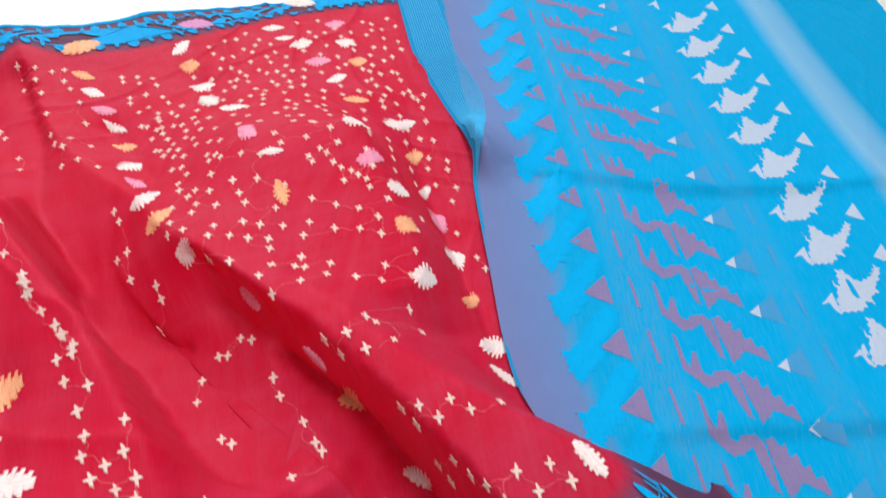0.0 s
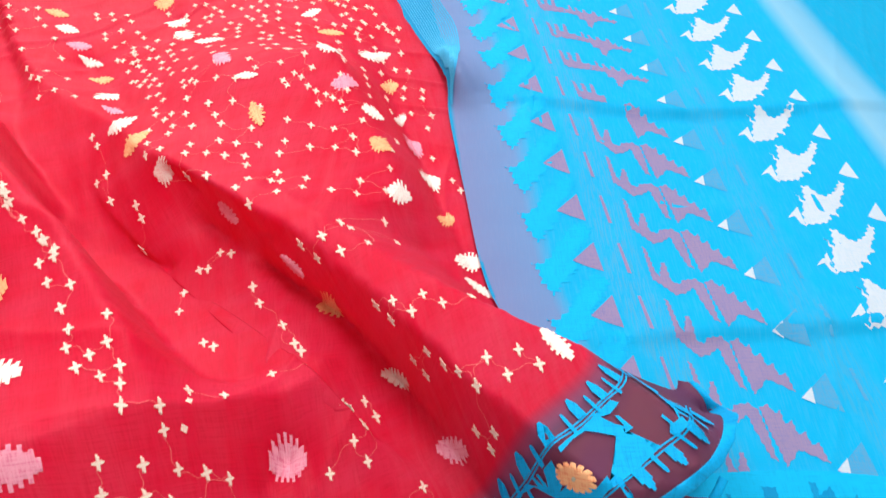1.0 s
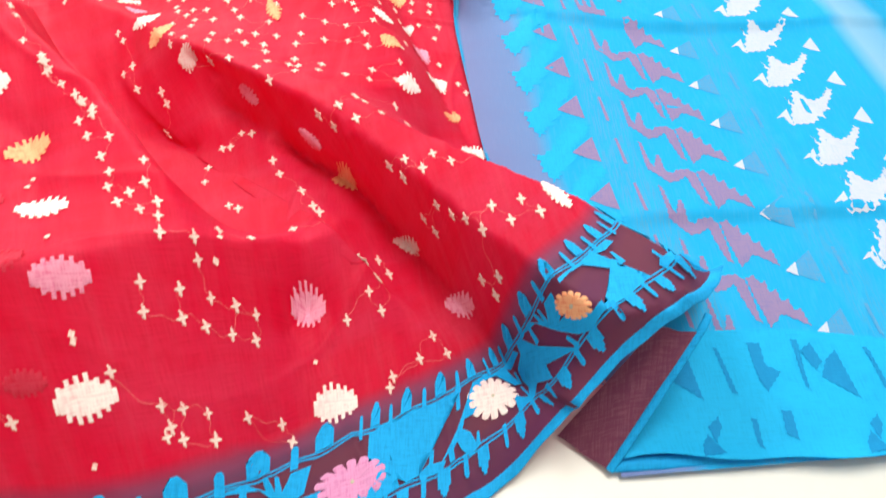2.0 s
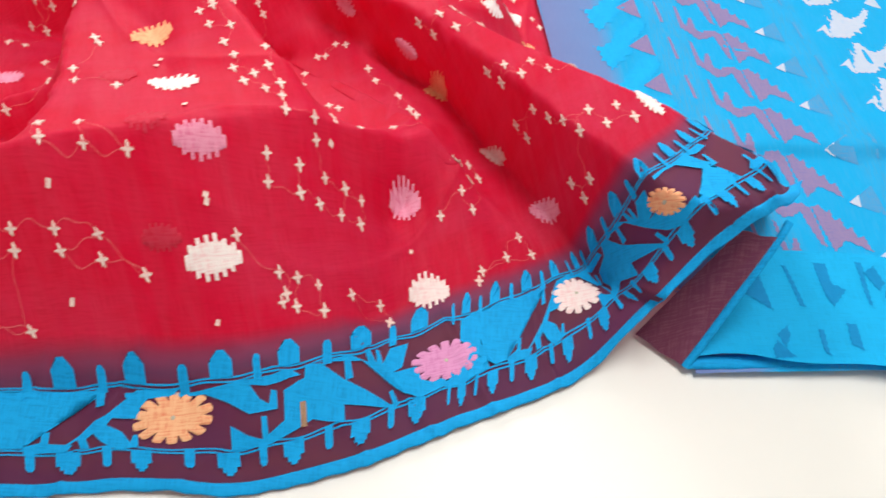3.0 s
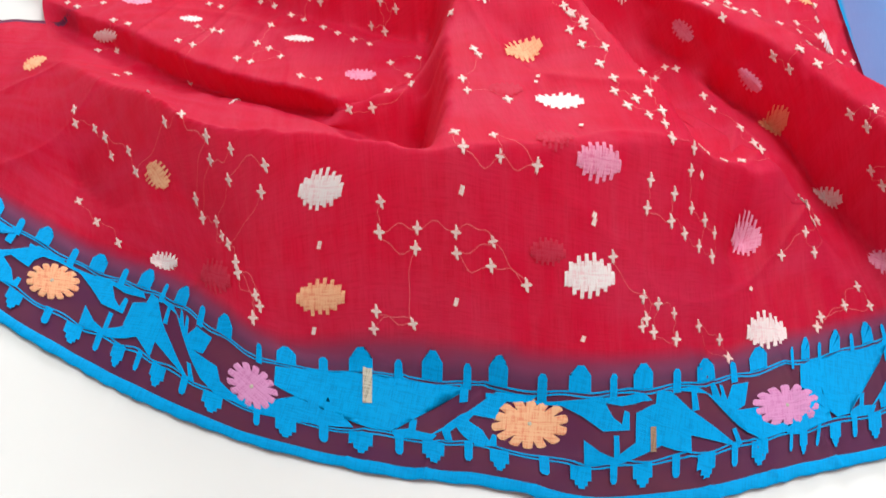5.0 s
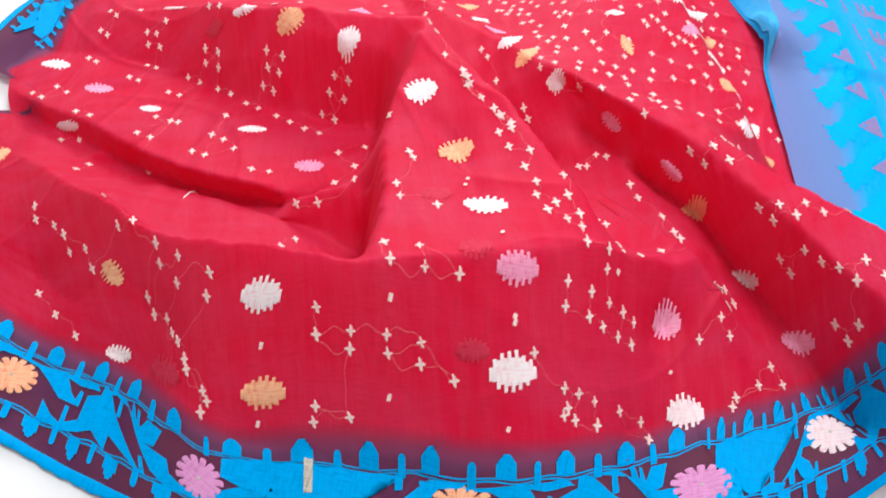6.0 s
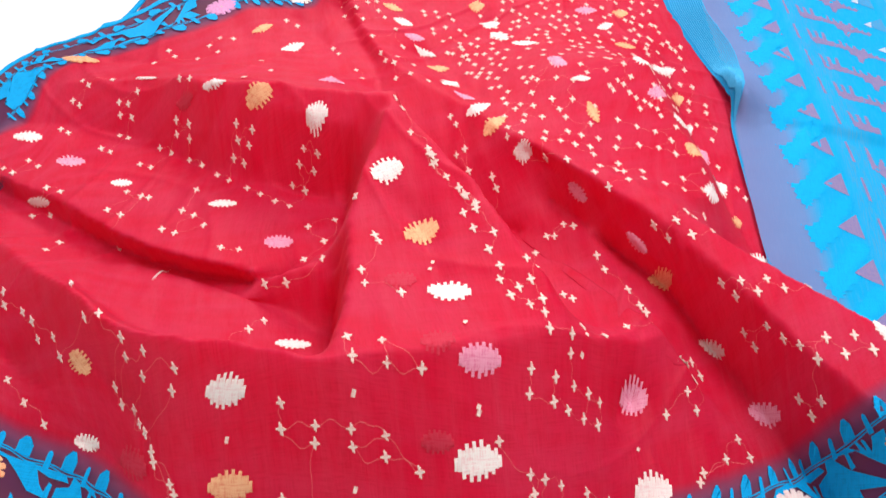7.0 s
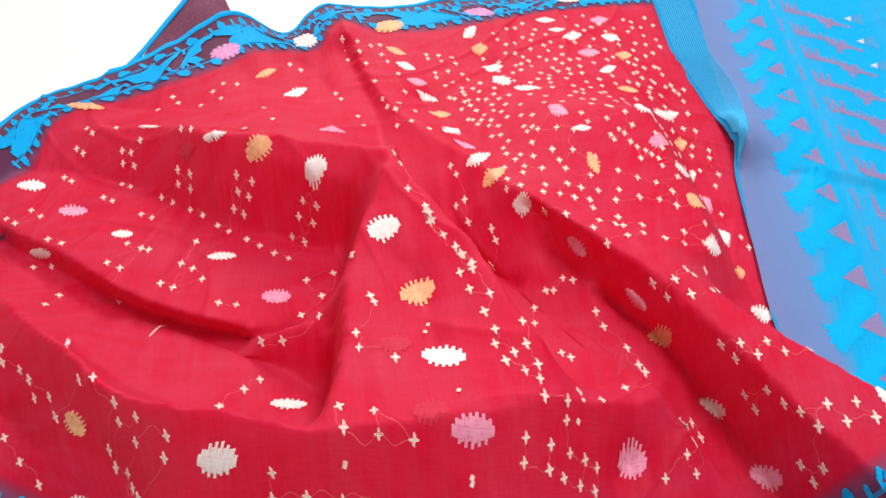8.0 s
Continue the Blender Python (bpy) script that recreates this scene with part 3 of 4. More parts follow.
flower("W", -0.396, 0.804, 0.032, 0.022, -16, 92)
flower("P", -0.420, 0.841, 0.035, 0.020, -20, 93)
flower("W", -0.270, 0.847, 0.033, 0.031, 24, 98)
flower("P", -0.297, 0.891, 0.027, 0.029, 27, 99)
flower("W", -0.320, 0.935, 0.042, 0.028, 71, 124)
flower("K", -0.137, 0.681, 0.036, 0.034, -38, 102)
flower("W", -0.103, 0.649, 0.025, 0.014, 10, 109)
flower("W", -0.248, 0.802, 0.043, 0.028, -43, 47)
flower("W", -0.209, 0.777, 0.035, 0.027, -5, 105)
flower("P", -0.078, 0.602, 0.036, 0.018, -59, 45)
flower("W", -0.098, 0.872, 0.036, 0.026, 47, 98)
flower("P", -0.068, 0.819, 0.036, 0.023, 23, 98)
flower("W", -0.055, 0.693, 0.034, 0.029, 5, 95)
flower("W", -0.017, 0.785, 0.036, 0.029, 41, 149)
flower("K", -0.128, 0.919, 0.036, 0.031, 20, 92)
flower("W", -0.095, 0.977, 0.031, 0.028, -9, 89)
flower("K", -0.116, 1.032, 0.030, 0.026, 3, 92)
flower("W", -0.157, 0.962, 0.036, 0.024, 36, 97)
flower("W", -0.183, 0.979, 0.027, 0.016, 11, 94)
flower("W", -0.204, 1.007, 0.032, 0.018, 9, 95)
flower("P", -0.074, 0.928, 0.027, 0.026, 20, 91)
flower("K", -0.030, 0.646, 0.036, 0.033, 27, 102)
flower("W", 0.001, 0.616, 0.036, 0.036, 11, 106)
flower("P", 0.022, 0.564, 0.025, 0.036, -36, 83)
flower("W", 0.046, 0.509, 0.036, 0.036, 0, 97)
flower("W", 0.024, 0.669, 0.036, 0.036, 58, 88)
flower("K", 0.040, 0.625, 0.036, 0.034, 58, 132)
flower("W", 0.060, 0.572, 0.036, 0.034, 36, 123)
flower("P", 0.078, 0.513, 0.036, 0.036, 35, 88)
flower("W", 0.100, 0.458, 0.032, 0.029, -2, 82)
flower("W", 0.110, 0.423, 0.036, 0.014, -35, 66)
flower("W", 0.183, 0.313, 0.032, 0.014, -51, 49)
flower("W", -0.003, 0.796, 0.036, 0.023, 37, 92)
flower("P", 0.010, 0.733, 0.036, 0.033, 44, 91)
flower("W", -0.190, 0.100, 0.039, 0.030, 19, 107)
flower("P", -0.384, 0.056, 0.039, 0.028, 7, 99)
flower("W", -0.030, 0.142, 0.035, 0.031, 14, 97)
flower("W", -0.537, 0.089, 0.031, 0.016, -5, 107)
flower("P", -0.768, 0.287, 0.024, 0.036, 54, 134)
border_flower("P", -0.625, 0.054, 0.049, 0.040, 2, 112)
border_flower("D", -0.423, -0.005, 0.047, 0.032, -28, 56)
border_flower("P", -0.211, 0.013, 0.057, 0.041, 8, 96)
border_flower("D", -0.014, 0.081, 0.060, 0.038, 20, 95)
border_flower("W", 0.097, 0.150, 0.044, 0.044, 9, 91)
border_flower("P", 0.182, 0.213, 0.036, 0.027, -19, 88)
border_flower("D", -0.672, 0.789, 0.050, 0.046, 42, 119)
border_flower("W", -0.566, 0.847, 0.040, 0.042, 11, 113)
border_flower("P", -0.445, 0.911, 0.054, 0.046, 34, 105)
border_flower("D", -0.314, 1.000, 0.053, 0.028, 5, 99)
border_flower("P", -0.810, 0.617, 0.057, 0.020, 2, 120)
border_flower("W", -0.177, 1.091, 0.052, 0.028, 5, 97)
# lower layer's flowers showing through the sheer cloth, put on top in faint colour
flower("G", -0.224, 0.102, 0.026, 0.021, 12, 108)
flower("G", -0.477, 0.068, 0.041, 0.028, -19, 111)
flower("G", -0.236, 0.155, 0.027, 0.027, 19, 100)
flower("G", -0.600, 0.501, 0.035, 0.025, -8, 98)
flower("G", -0.280, 0.226, 0.027, 0.023, 16, 103)


def cross_mesh():
    """A sprig of the field: a small stepped cross woven in six columns."""
    bm = bmesh.new()
    for x0, x1, y0, y1 in ((-.0046, -.0030, -.0006, .0012), (-.0030, -.0012, -.0017, .0017), (-.0012, .0002, -.0058, .0070), (.0002, .0014, -.0070, .0050), (.0014, .0032, -.0015, .0019), (.0032, .0046, -.0010, .0007)):
        vs = [bm.verts.new(p) for p in ((x0, y0, .0002), (x1, y0, .0002), (x1, y1, .0002), (x0, y1, .0002))]
        inner = [bm.verts.new((v.co.x, v.co.y * .86, .0012)) for v in vs]
        bm.faces.new(inner)
        for k in range(4):
            bm.faces.new((vs[k], vs[(k + 1) % 4], inner[(k + 1) % 4], inner[k]))
    me = bpy.data.meshes.new("sprig")
    bm.to_mesh(me)
    bm.free()
    layer = me.uv_layers.new(name="weave")
    for l in me.loops:
        layer.data[l.index].uv = me.vertices[l.vertex_index].co.xy
    me.materials.append(M_CREAM)
    return me


SPRIG, SPRIGS, FAR_SPRIGS = cross_mesh(), [], []
warp_dir = (plan_pts[2:] - plan_pts[:-2]).reshape(-1, 2)
warp_at = plan_pts[1:-1].reshape(-1, 2)


def sprigs(*places):
    """Small crosses at places of the plan, each turned with the warp."""
    for x, y in places:
        k = ((warp_at - (x, y)) ** 2).sum(1).argmin()
        rng = random.Random(int(1e6 + 5000 * x + 700 * y))
        p, ex, ey, n = frame_at(lay, x, y, .005)
        up_v = warp_dir[k, 0] * ex + warp_dir[k, 1] * ey
        up_v = up_v / np.linalg.norm(up_v)
        side = np.cross(up_v, n)
        turn, grow = rng.uniform(-.18, .18), rng.uniform(.74, .92)
        up_v, side = up_v * math.cos(turn) + side * math.sin(turn), side * math.cos(turn) - up_v * math.sin(turn)
        m = Matrix.Identity(4)
        for r in range(3):
            m[r][0], m[r][1], m[r][2], m[r][3] = side[r] * grow, up_v[r] * grow, n[r] * grow, p[r]
        if len(SPRIGS) < 300:
            ob = new("sprig", SPRIG)
            ob.parent = sari
            ob.matrix_basis = m
        else:
            FAR_SPRIGS.append(m)
        SPRIGS.append((x, y))


sprigs((-0.459, 0.073), (-0.455, 0.066), (-0.436, 0.052), (-0.435, 0.039), (-0.431, 0.046), (-0.340, 0.054), (-0.340, 0.046), (-0.311, 0.052), (-0.616, 0.118), (-0.586, 0.100))
sprigs((-0.512, 0.122), (-0.504, 0.112), (-0.488, 0.106), (-0.496, 0.136), (-0.493, 0.128), (-0.480, 0.096), (-0.471, 0.088), (-0.474, 0.116), (-0.472, 0.126), (-0.442, 0.104))
sprigs((-0.440, 0.114), (-0.348, 0.100), (-0.346, 0.088), (-0.319, 0.092), (-0.318, 0.084), (-0.291, 0.094), (-0.288, 0.086), (-0.264, 0.096), (-0.262, 0.086), (-0.234, 0.084))
sprigs((-0.176, 0.116), (-0.146, 0.106), (-0.142, 0.090), (-0.140, 0.096), (-0.133, 0.108), (-0.132, 0.091), (-0.118, 0.110), (-0.112, 0.096), (-0.093, 0.117), (-0.070, 0.122))
sprigs((-0.061, 0.110), (-0.646, 0.139), (-0.614, 0.165), (-0.592, 0.162), (-0.581, 0.148), (-0.546, 0.160), (-0.526, 0.156), (-0.429, 0.173), (-0.306, 0.147), (-0.296, 0.126))
sprigs((-0.278, 0.146), (-0.270, 0.128), (-0.244, 0.132), (-0.160, 0.166), (-0.158, 0.152), (-0.136, 0.158), (-0.122, 0.160), (-0.106, 0.164), (-0.091, 0.169), (0.013, 0.158))
sprigs((0.015, 0.166), (-0.672, 0.208), (-0.666, 0.196), (-0.640, 0.188), (-0.625, 0.179), (-0.420, 0.204), (-0.415, 0.280), (-0.412, 0.222), (-0.309, 0.216), (-0.276, 0.210))
sprigs((-0.185, 0.224), (-0.150, 0.197), (-0.138, 0.173), (-0.128, 0.194), (-0.120, 0.178), (-0.105, 0.183), (-0.092, 0.186), (-0.024, 0.206), (0.004, 0.216), (0.037, 0.185))
sprigs((0.049, 0.206), (0.061, 0.193), (-0.397, 0.270), (-0.316, 0.232), (-0.310, 0.272), (-0.198, 0.254), (-0.196, 0.240), (-0.179, 0.234), (-0.168, 0.218), (-0.158, 0.227))
sprigs((-0.155, 0.214), (-0.130, 0.204), (-0.119, 0.226), (-0.097, 0.230), (-0.011, 0.261), (-0.007, 0.228), (-0.008, 0.254), (0.003, 0.245), (0.028, 0.277), (0.110, 0.254))
sprigs((0.121, 0.280), (0.120, 0.240), (0.126, 0.250), (0.144, 0.288), (-0.667, 0.273), (-0.675, 0.302), (-0.611, 0.319), (-0.549, 0.347), (-0.532, 0.344), (-0.509, 0.362))
sprigs((-0.475, 0.334), (-0.458, 0.336), (-0.395, 0.312), (-0.370, 0.286), (-0.315, 0.278), (-0.239, 0.317), (-0.227, 0.298), (-0.210, 0.274), (-0.170, 0.244), (-0.131, 0.303))
sprigs((-0.122, 0.298), (-0.071, 0.267), (-0.016, 0.335), (-0.038, 0.286), (-0.034, 0.288), (0.021, 0.291), (0.062, 0.344), (0.068, 0.316), (0.076, 0.302), (0.084, 0.313))
sprigs((0.096, 0.300), (0.108, 0.292), (0.130, 0.302), (0.154, 0.308), (0.168, 0.296), (-0.732, 0.346), (-0.716, 0.385), (-0.714, 0.353), (-0.696, 0.382), (-0.625, 0.364))
sprigs((-0.624, 0.397), (-0.605, 0.359), (-0.602, 0.392), (-0.592, 0.391), (-0.544, 0.378), (-0.529, 0.374), (-0.407, 0.365), (-0.384, 0.338), (-0.276, 0.372), (-0.208, 0.293))
sprigs((-0.176, 0.267), (-0.160, 0.342), (-0.034, 0.360), (-0.022, 0.342), (0.052, 0.360), (0.066, 0.356), (0.078, 0.344), (0.086, 0.358), (0.100, 0.349), (0.122, 0.356))
sprigs((-0.790, 0.402), (-0.774, 0.399), (-0.775, 0.426), (-0.757, 0.420), (-0.545, 0.403), (-0.523, 0.423), (-0.498, 0.415), (-0.479, 0.408), (-0.458, 0.400), (-0.439, 0.394))
sprigs((-0.432, 0.422), (-0.384, 0.376), (-0.344, 0.323), (-0.286, 0.387), (-0.248, 0.344), (-0.242, 0.337), (-0.240, 0.336), (-0.230, 0.325), (-0.228, 0.320), (-0.162, 0.367))
sprigs((-0.126, 0.422), (-0.117, 0.423), (-0.108, 0.442), (-0.096, 0.440), (-0.068, 0.401), (-0.059, 0.383), (-0.000, 0.430), (0.012, 0.415), (0.020, 0.431), (0.028, 0.448))
sprigs((0.032, 0.414), (0.034, 0.442), (0.048, 0.420), (0.052, 0.446), (-0.707, 0.464), (-0.693, 0.460), (-0.641, 0.440), (-0.633, 0.472), (-0.625, 0.436), (-0.614, 0.464))
sprigs((-0.589, 0.470), (-0.588, 0.456), (-0.567, 0.446), (-0.542, 0.432), (-0.523, 0.443), (-0.518, 0.452), (-0.509, 0.438), (-0.503, 0.447), (-0.500, 0.456), (-0.448, 0.426))
sprigs((-0.440, 0.434), (-0.435, 0.440), (-0.422, 0.430), (-0.418, 0.436), (-0.334, 0.456), (-0.323, 0.439), (-0.278, 0.370), (-0.280, 0.378), (-0.262, 0.356), (-0.229, 0.326))
sprigs((-0.203, 0.443), (-0.195, 0.492), (-0.189, 0.479), (-0.060, 0.492), (-0.044, 0.472), (-0.034, 0.511), (-0.025, 0.489), (-0.012, 0.503), (0.008, 0.503), (0.024, 0.500))
sprigs((0.042, 0.472), (-0.774, 0.488), (-0.777, 0.532), (-0.762, 0.484), (-0.765, 0.526), (-0.709, 0.529), (-0.702, 0.513), (-0.696, 0.490), (-0.694, 0.525), (-0.683, 0.487))
sprigs((-0.684, 0.509), (-0.684, 0.537), (-0.612, 0.490), (-0.609, 0.478), (-0.592, 0.482), (-0.522, 0.464), (-0.526, 0.513), (-0.308, 0.408), (-0.284, 0.380), (-0.257, 0.506))
sprigs((-0.244, 0.518), (-0.234, 0.491), (-0.167, 0.544), (-0.103, 0.543), (-0.072, 0.544), (-0.042, 0.511), (-0.026, 0.561), (-0.008, 0.560), (0.008, 0.554), (-0.777, 0.564))
sprigs((-0.763, 0.554), (-0.733, 0.564), (-0.614, 0.524), (-0.598, 0.519), (-0.278, 0.558), (-0.265, 0.547), (-0.166, 0.600), (-0.152, 0.588), (-0.130, 0.586), (-0.121, 0.555))
sprigs((-0.112, 0.604), (-0.083, 0.562), (-0.054, 0.595), (-0.046, 0.568), (-0.035, 0.588), (-0.017, 0.583), (0.000, 0.573), (0.063, 0.614), (0.085, 0.578), (0.094, 0.562))
sprigs((-0.705, 0.624), (-0.525, 0.592), (-0.326, 0.624), (-0.190, 0.619), (-0.160, 0.654), (-0.161, 0.610), (-0.148, 0.655), (-0.149, 0.633), (-0.144, 0.608), (-0.127, 0.652))
sprigs((-0.123, 0.621), (-0.102, 0.620), (-0.076, 0.644), (-0.071, 0.638), (-0.056, 0.638), (-0.048, 0.632), (-0.040, 0.616), (-0.039, 0.628), (-0.032, 0.623), (-0.024, 0.618))
sprigs((-0.018, 0.608), (0.058, 0.666), (-0.700, 0.660), (-0.685, 0.646), (-0.649, 0.641), (-0.628, 0.662), (-0.554, 0.634), (-0.432, 0.663), (-0.416, 0.633), (-0.380, 0.667))
sprigs((-0.371, 0.636), (-0.352, 0.638), (-0.269, 0.680), (-0.257, 0.669), (-0.253, 0.680), (-0.234, 0.666), (-0.220, 0.641), (-0.205, 0.691), (-0.182, 0.690), (-0.168, 0.665))
sprigs((-0.156, 0.661), (-0.102, 0.660), (-0.091, 0.691), (-0.072, 0.654), (-0.065, 0.649), (-0.074, 0.681), (0.028, 0.719), (0.038, 0.691), (0.052, 0.720), (0.063, 0.689))
sprigs((-0.648, 0.680), (-0.642, 0.704), (-0.624, 0.709), (-0.471, 0.714), (-0.405, 0.696), (-0.394, 0.678), (-0.380, 0.688), (-0.356, 0.681), (-0.294, 0.710), (-0.292, 0.726))
sprigs((-0.282, 0.720), (-0.277, 0.681), (-0.269, 0.707), (-0.251, 0.693), (-0.244, 0.723), (-0.221, 0.705), (-0.196, 0.719), (-0.162, 0.708), (-0.128, 0.722), (-0.113, 0.701))
sprigs((-0.116, 0.723), (-0.096, 0.696), (-0.090, 0.728), (0.017, 0.774), (0.029, 0.739), (0.034, 0.772), (0.052, 0.736), (-0.483, 0.728), (-0.428, 0.742), (-0.401, 0.774))
sprigs((-0.383, 0.737), (-0.330, 0.771), (-0.318, 0.740), (-0.310, 0.738), (-0.304, 0.766), (-0.301, 0.755), (-0.296, 0.748), (-0.287, 0.770), (-0.287, 0.732), (-0.274, 0.758))
sprigs((-0.272, 0.738), (-0.258, 0.737), (-0.254, 0.776), (-0.237, 0.741), (-0.196, 0.752), (-0.191, 0.773), (-0.174, 0.774), (-0.145, 0.736), (-0.142, 0.754), (-0.135, 0.766))
sprigs((-0.132, 0.750), (-0.124, 0.784), (-0.110, 0.762), (-0.032, 0.821), (-0.021, 0.793), (0.024, 0.809), (-0.571, 0.786), (-0.552, 0.779), (-0.489, 0.817), (-0.471, 0.820))
sprigs((-0.454, 0.792), (-0.438, 0.824), (-0.425, 0.808), (-0.351, 0.803), (-0.347, 0.791), (-0.333, 0.811), (-0.320, 0.780), (-0.311, 0.808), (-0.300, 0.796), (-0.206, 0.794))
sprigs((-0.197, 0.827), (-0.183, 0.806), (-0.148, 0.781), (-0.129, 0.811), (-0.052, 0.845), (-0.035, 0.832), (0.012, 0.855), (0.019, 0.840), (-0.507, 0.853), (-0.500, 0.841))
sprigs((-0.481, 0.846), (-0.459, 0.842), (-0.447, 0.851), (-0.374, 0.848), (-0.369, 0.837), (-0.355, 0.851), (-0.348, 0.836), (-0.334, 0.847), (-0.326, 0.834), (-0.237, 0.830))
sprigs((-0.236, 0.856), (-0.228, 0.859), (-0.218, 0.871), (-0.180, 0.851), (-0.178, 0.879), (-0.172, 0.842), (-0.167, 0.867), (-0.157, 0.851), (-0.153, 0.836), (-0.058, 0.879))
sprigs((-0.052, 0.886), (-0.030, 0.872), (-0.026, 0.868), (-0.013, 0.894), (-0.008, 0.865), (-0.000, 0.871), (0.005, 0.860), (0.020, 0.868), (-0.273, 0.926), (-0.258, 0.913))
sprigs((-0.256, 0.890), (-0.245, 0.919), (-0.228, 0.880), (-0.203, 0.885), (-0.199, 0.922), (-0.191, 0.906), (-0.099, 0.905), (-0.090, 0.917), (-0.066, 0.911), (-0.056, 0.907))
sprigs((-0.025, 0.913), (-0.018, 0.910), (-0.282, 0.940), (-0.263, 0.955), (-0.250, 0.968), (-0.235, 0.943), (-0.220, 0.952), (-0.122, 0.967), (-0.103, 0.939), (-0.055, 0.976))
sprigs((-0.038, 0.942), (-0.015, 0.978), (-0.240, 0.985), (-0.172, 1.028), (-0.151, 1.002), (-0.139, 0.984), (-0.061, 1.022), (-0.021, 0.999), (-0.143, 1.042), (-0.076, 1.044))
sprigs((-0.040, 1.061), (-0.026, 1.040))


def fill_field():
    """The close pairs of sprigs that repeat all over the far field, wherever none stands yet."""
    blooms = np.array([tuple(o.data.vertices[0].co)[:2] for o in sari.children if o.name.startswith("flower")])
    rng = random.Random(8)
    for i in range(-14, 15):
        for j in range(40):
            for dx, dy in ((0, 0), (.0085, .0075)):
                v = .50 + .0265 * j + dy
                x = -.05 + .0235 * i * (1.15 - .25 * (v - .5)) - .16 * (v - .75) + dx + rng.uniform(-.001, .001)
                y = v - .22 * (x + .05) + rng.uniform(-.001, .001)
                left, right = np.interp(y, [.5, .65, .8, .95, 1.05], [-.14, -.22, -.30, -.29, -.18]), np.interp(y, [.5, .68, .85, 1.05], [.06, .02, .0, -.03])
                if not (left < x < right and .5 < y < 1.05 - .35 * max(0, -.05 - x)):
                    continue
                if min(math.hypot(x - a, y - b) for a, b in SPRIGS) < .0130 or np.hypot(blooms[:, 0] - x, blooms[:, 1] - y).min() < .017:
                    continue
                sprigs((x, y))


fill_field()

far_verts, far_faces = [], []
for m in FAR_SPRIGS:
    o = len(far_verts)
    far_verts += [m @ v.co for v in SPRIG.vertices]
    far_faces += [[o + k for k in p.vertices] for p in SPRIG.polygons]
ob = mesh_object("sprig_scatter", far_verts, far_faces, M_CREAM, [v[:2] for v in far_verts], smooth=False)
ob.parent = sari
tagged(ob, kind="stuff")


def small_dot(x, y):
    """A tiny woven square."""
    v = [(x + a * .0016 + b * .0003, y + b * .0018) for b in (-1, 1) for a in (-1, 1)]
    ob = mesh_object("dot", laid(lay, v, np.full(4, .0014)), [(0, 1, 3, 2)], M_CREAM, v)
    ob.parent = sari


small_dot(-0.428, 0.174)
small_dot(-0.292, 0.110)
small_dot(-0.197, 0.128)
small_dot(-0.390, 0.080)
small_dot(-0.282, 0.066)
small_dot(-0.185, 0.068)
small_dot(-0.386, 0.040)
small_dot(-0.048, 0.171)
small_dot(-0.116, 0.215)
small_dot(-0.258, 0.247)
small_dot(-0.218, 0.182)
small_dot(-0.257, 0.256)
small_dot(-0.118, 0.200)
small_dot(-0.196, 0.125)


def float_threads():
    """Pale yarn that floats from sprig to sprig behind the sheer cloth, as one part."""
    p = np.array(SPRIGS)
    verts, faces, rng, used = [], [], random.Random(4), set()
    for i in range(0, len(p)):
        d = np.hypot(*(p - p[i]).T)
        near = [j for j in np.argsort(d)[1:7] if .012 < d[j] < .042 and (j, i) not in used]
        for j in near[:1]:
            used.add((i, j))
            a, b = p[i], p[j]
            across = np.array([a[1] - b[1], b[0] - a[0]]) / d[j]
            bend, n = rng.uniform(-.22, .22) * d[j], 9
            f = np.linspace(0, 1, n)[:, None]
            mid = a * (1 - f) + b * f + across * bend * np.sin(f * math.pi) + across * .0012 * np.sin(f * 9 + i)
            o = len(verts)
            for s in (-1, 1):
                verts += list(laid(lay, mid + s * .0002 * across, np.full(n, .0009)))
            faces += [(o + k, o + k + 1, o + n + k + 1, o + n + k) for k in range(n - 1)]
    ob = mesh_object("float_threads", verts, faces, M_FLOAT, np.array(verts)[:, :2])
    ob.parent = sari
    tagged(ob, kind="stuff")


float_threads()

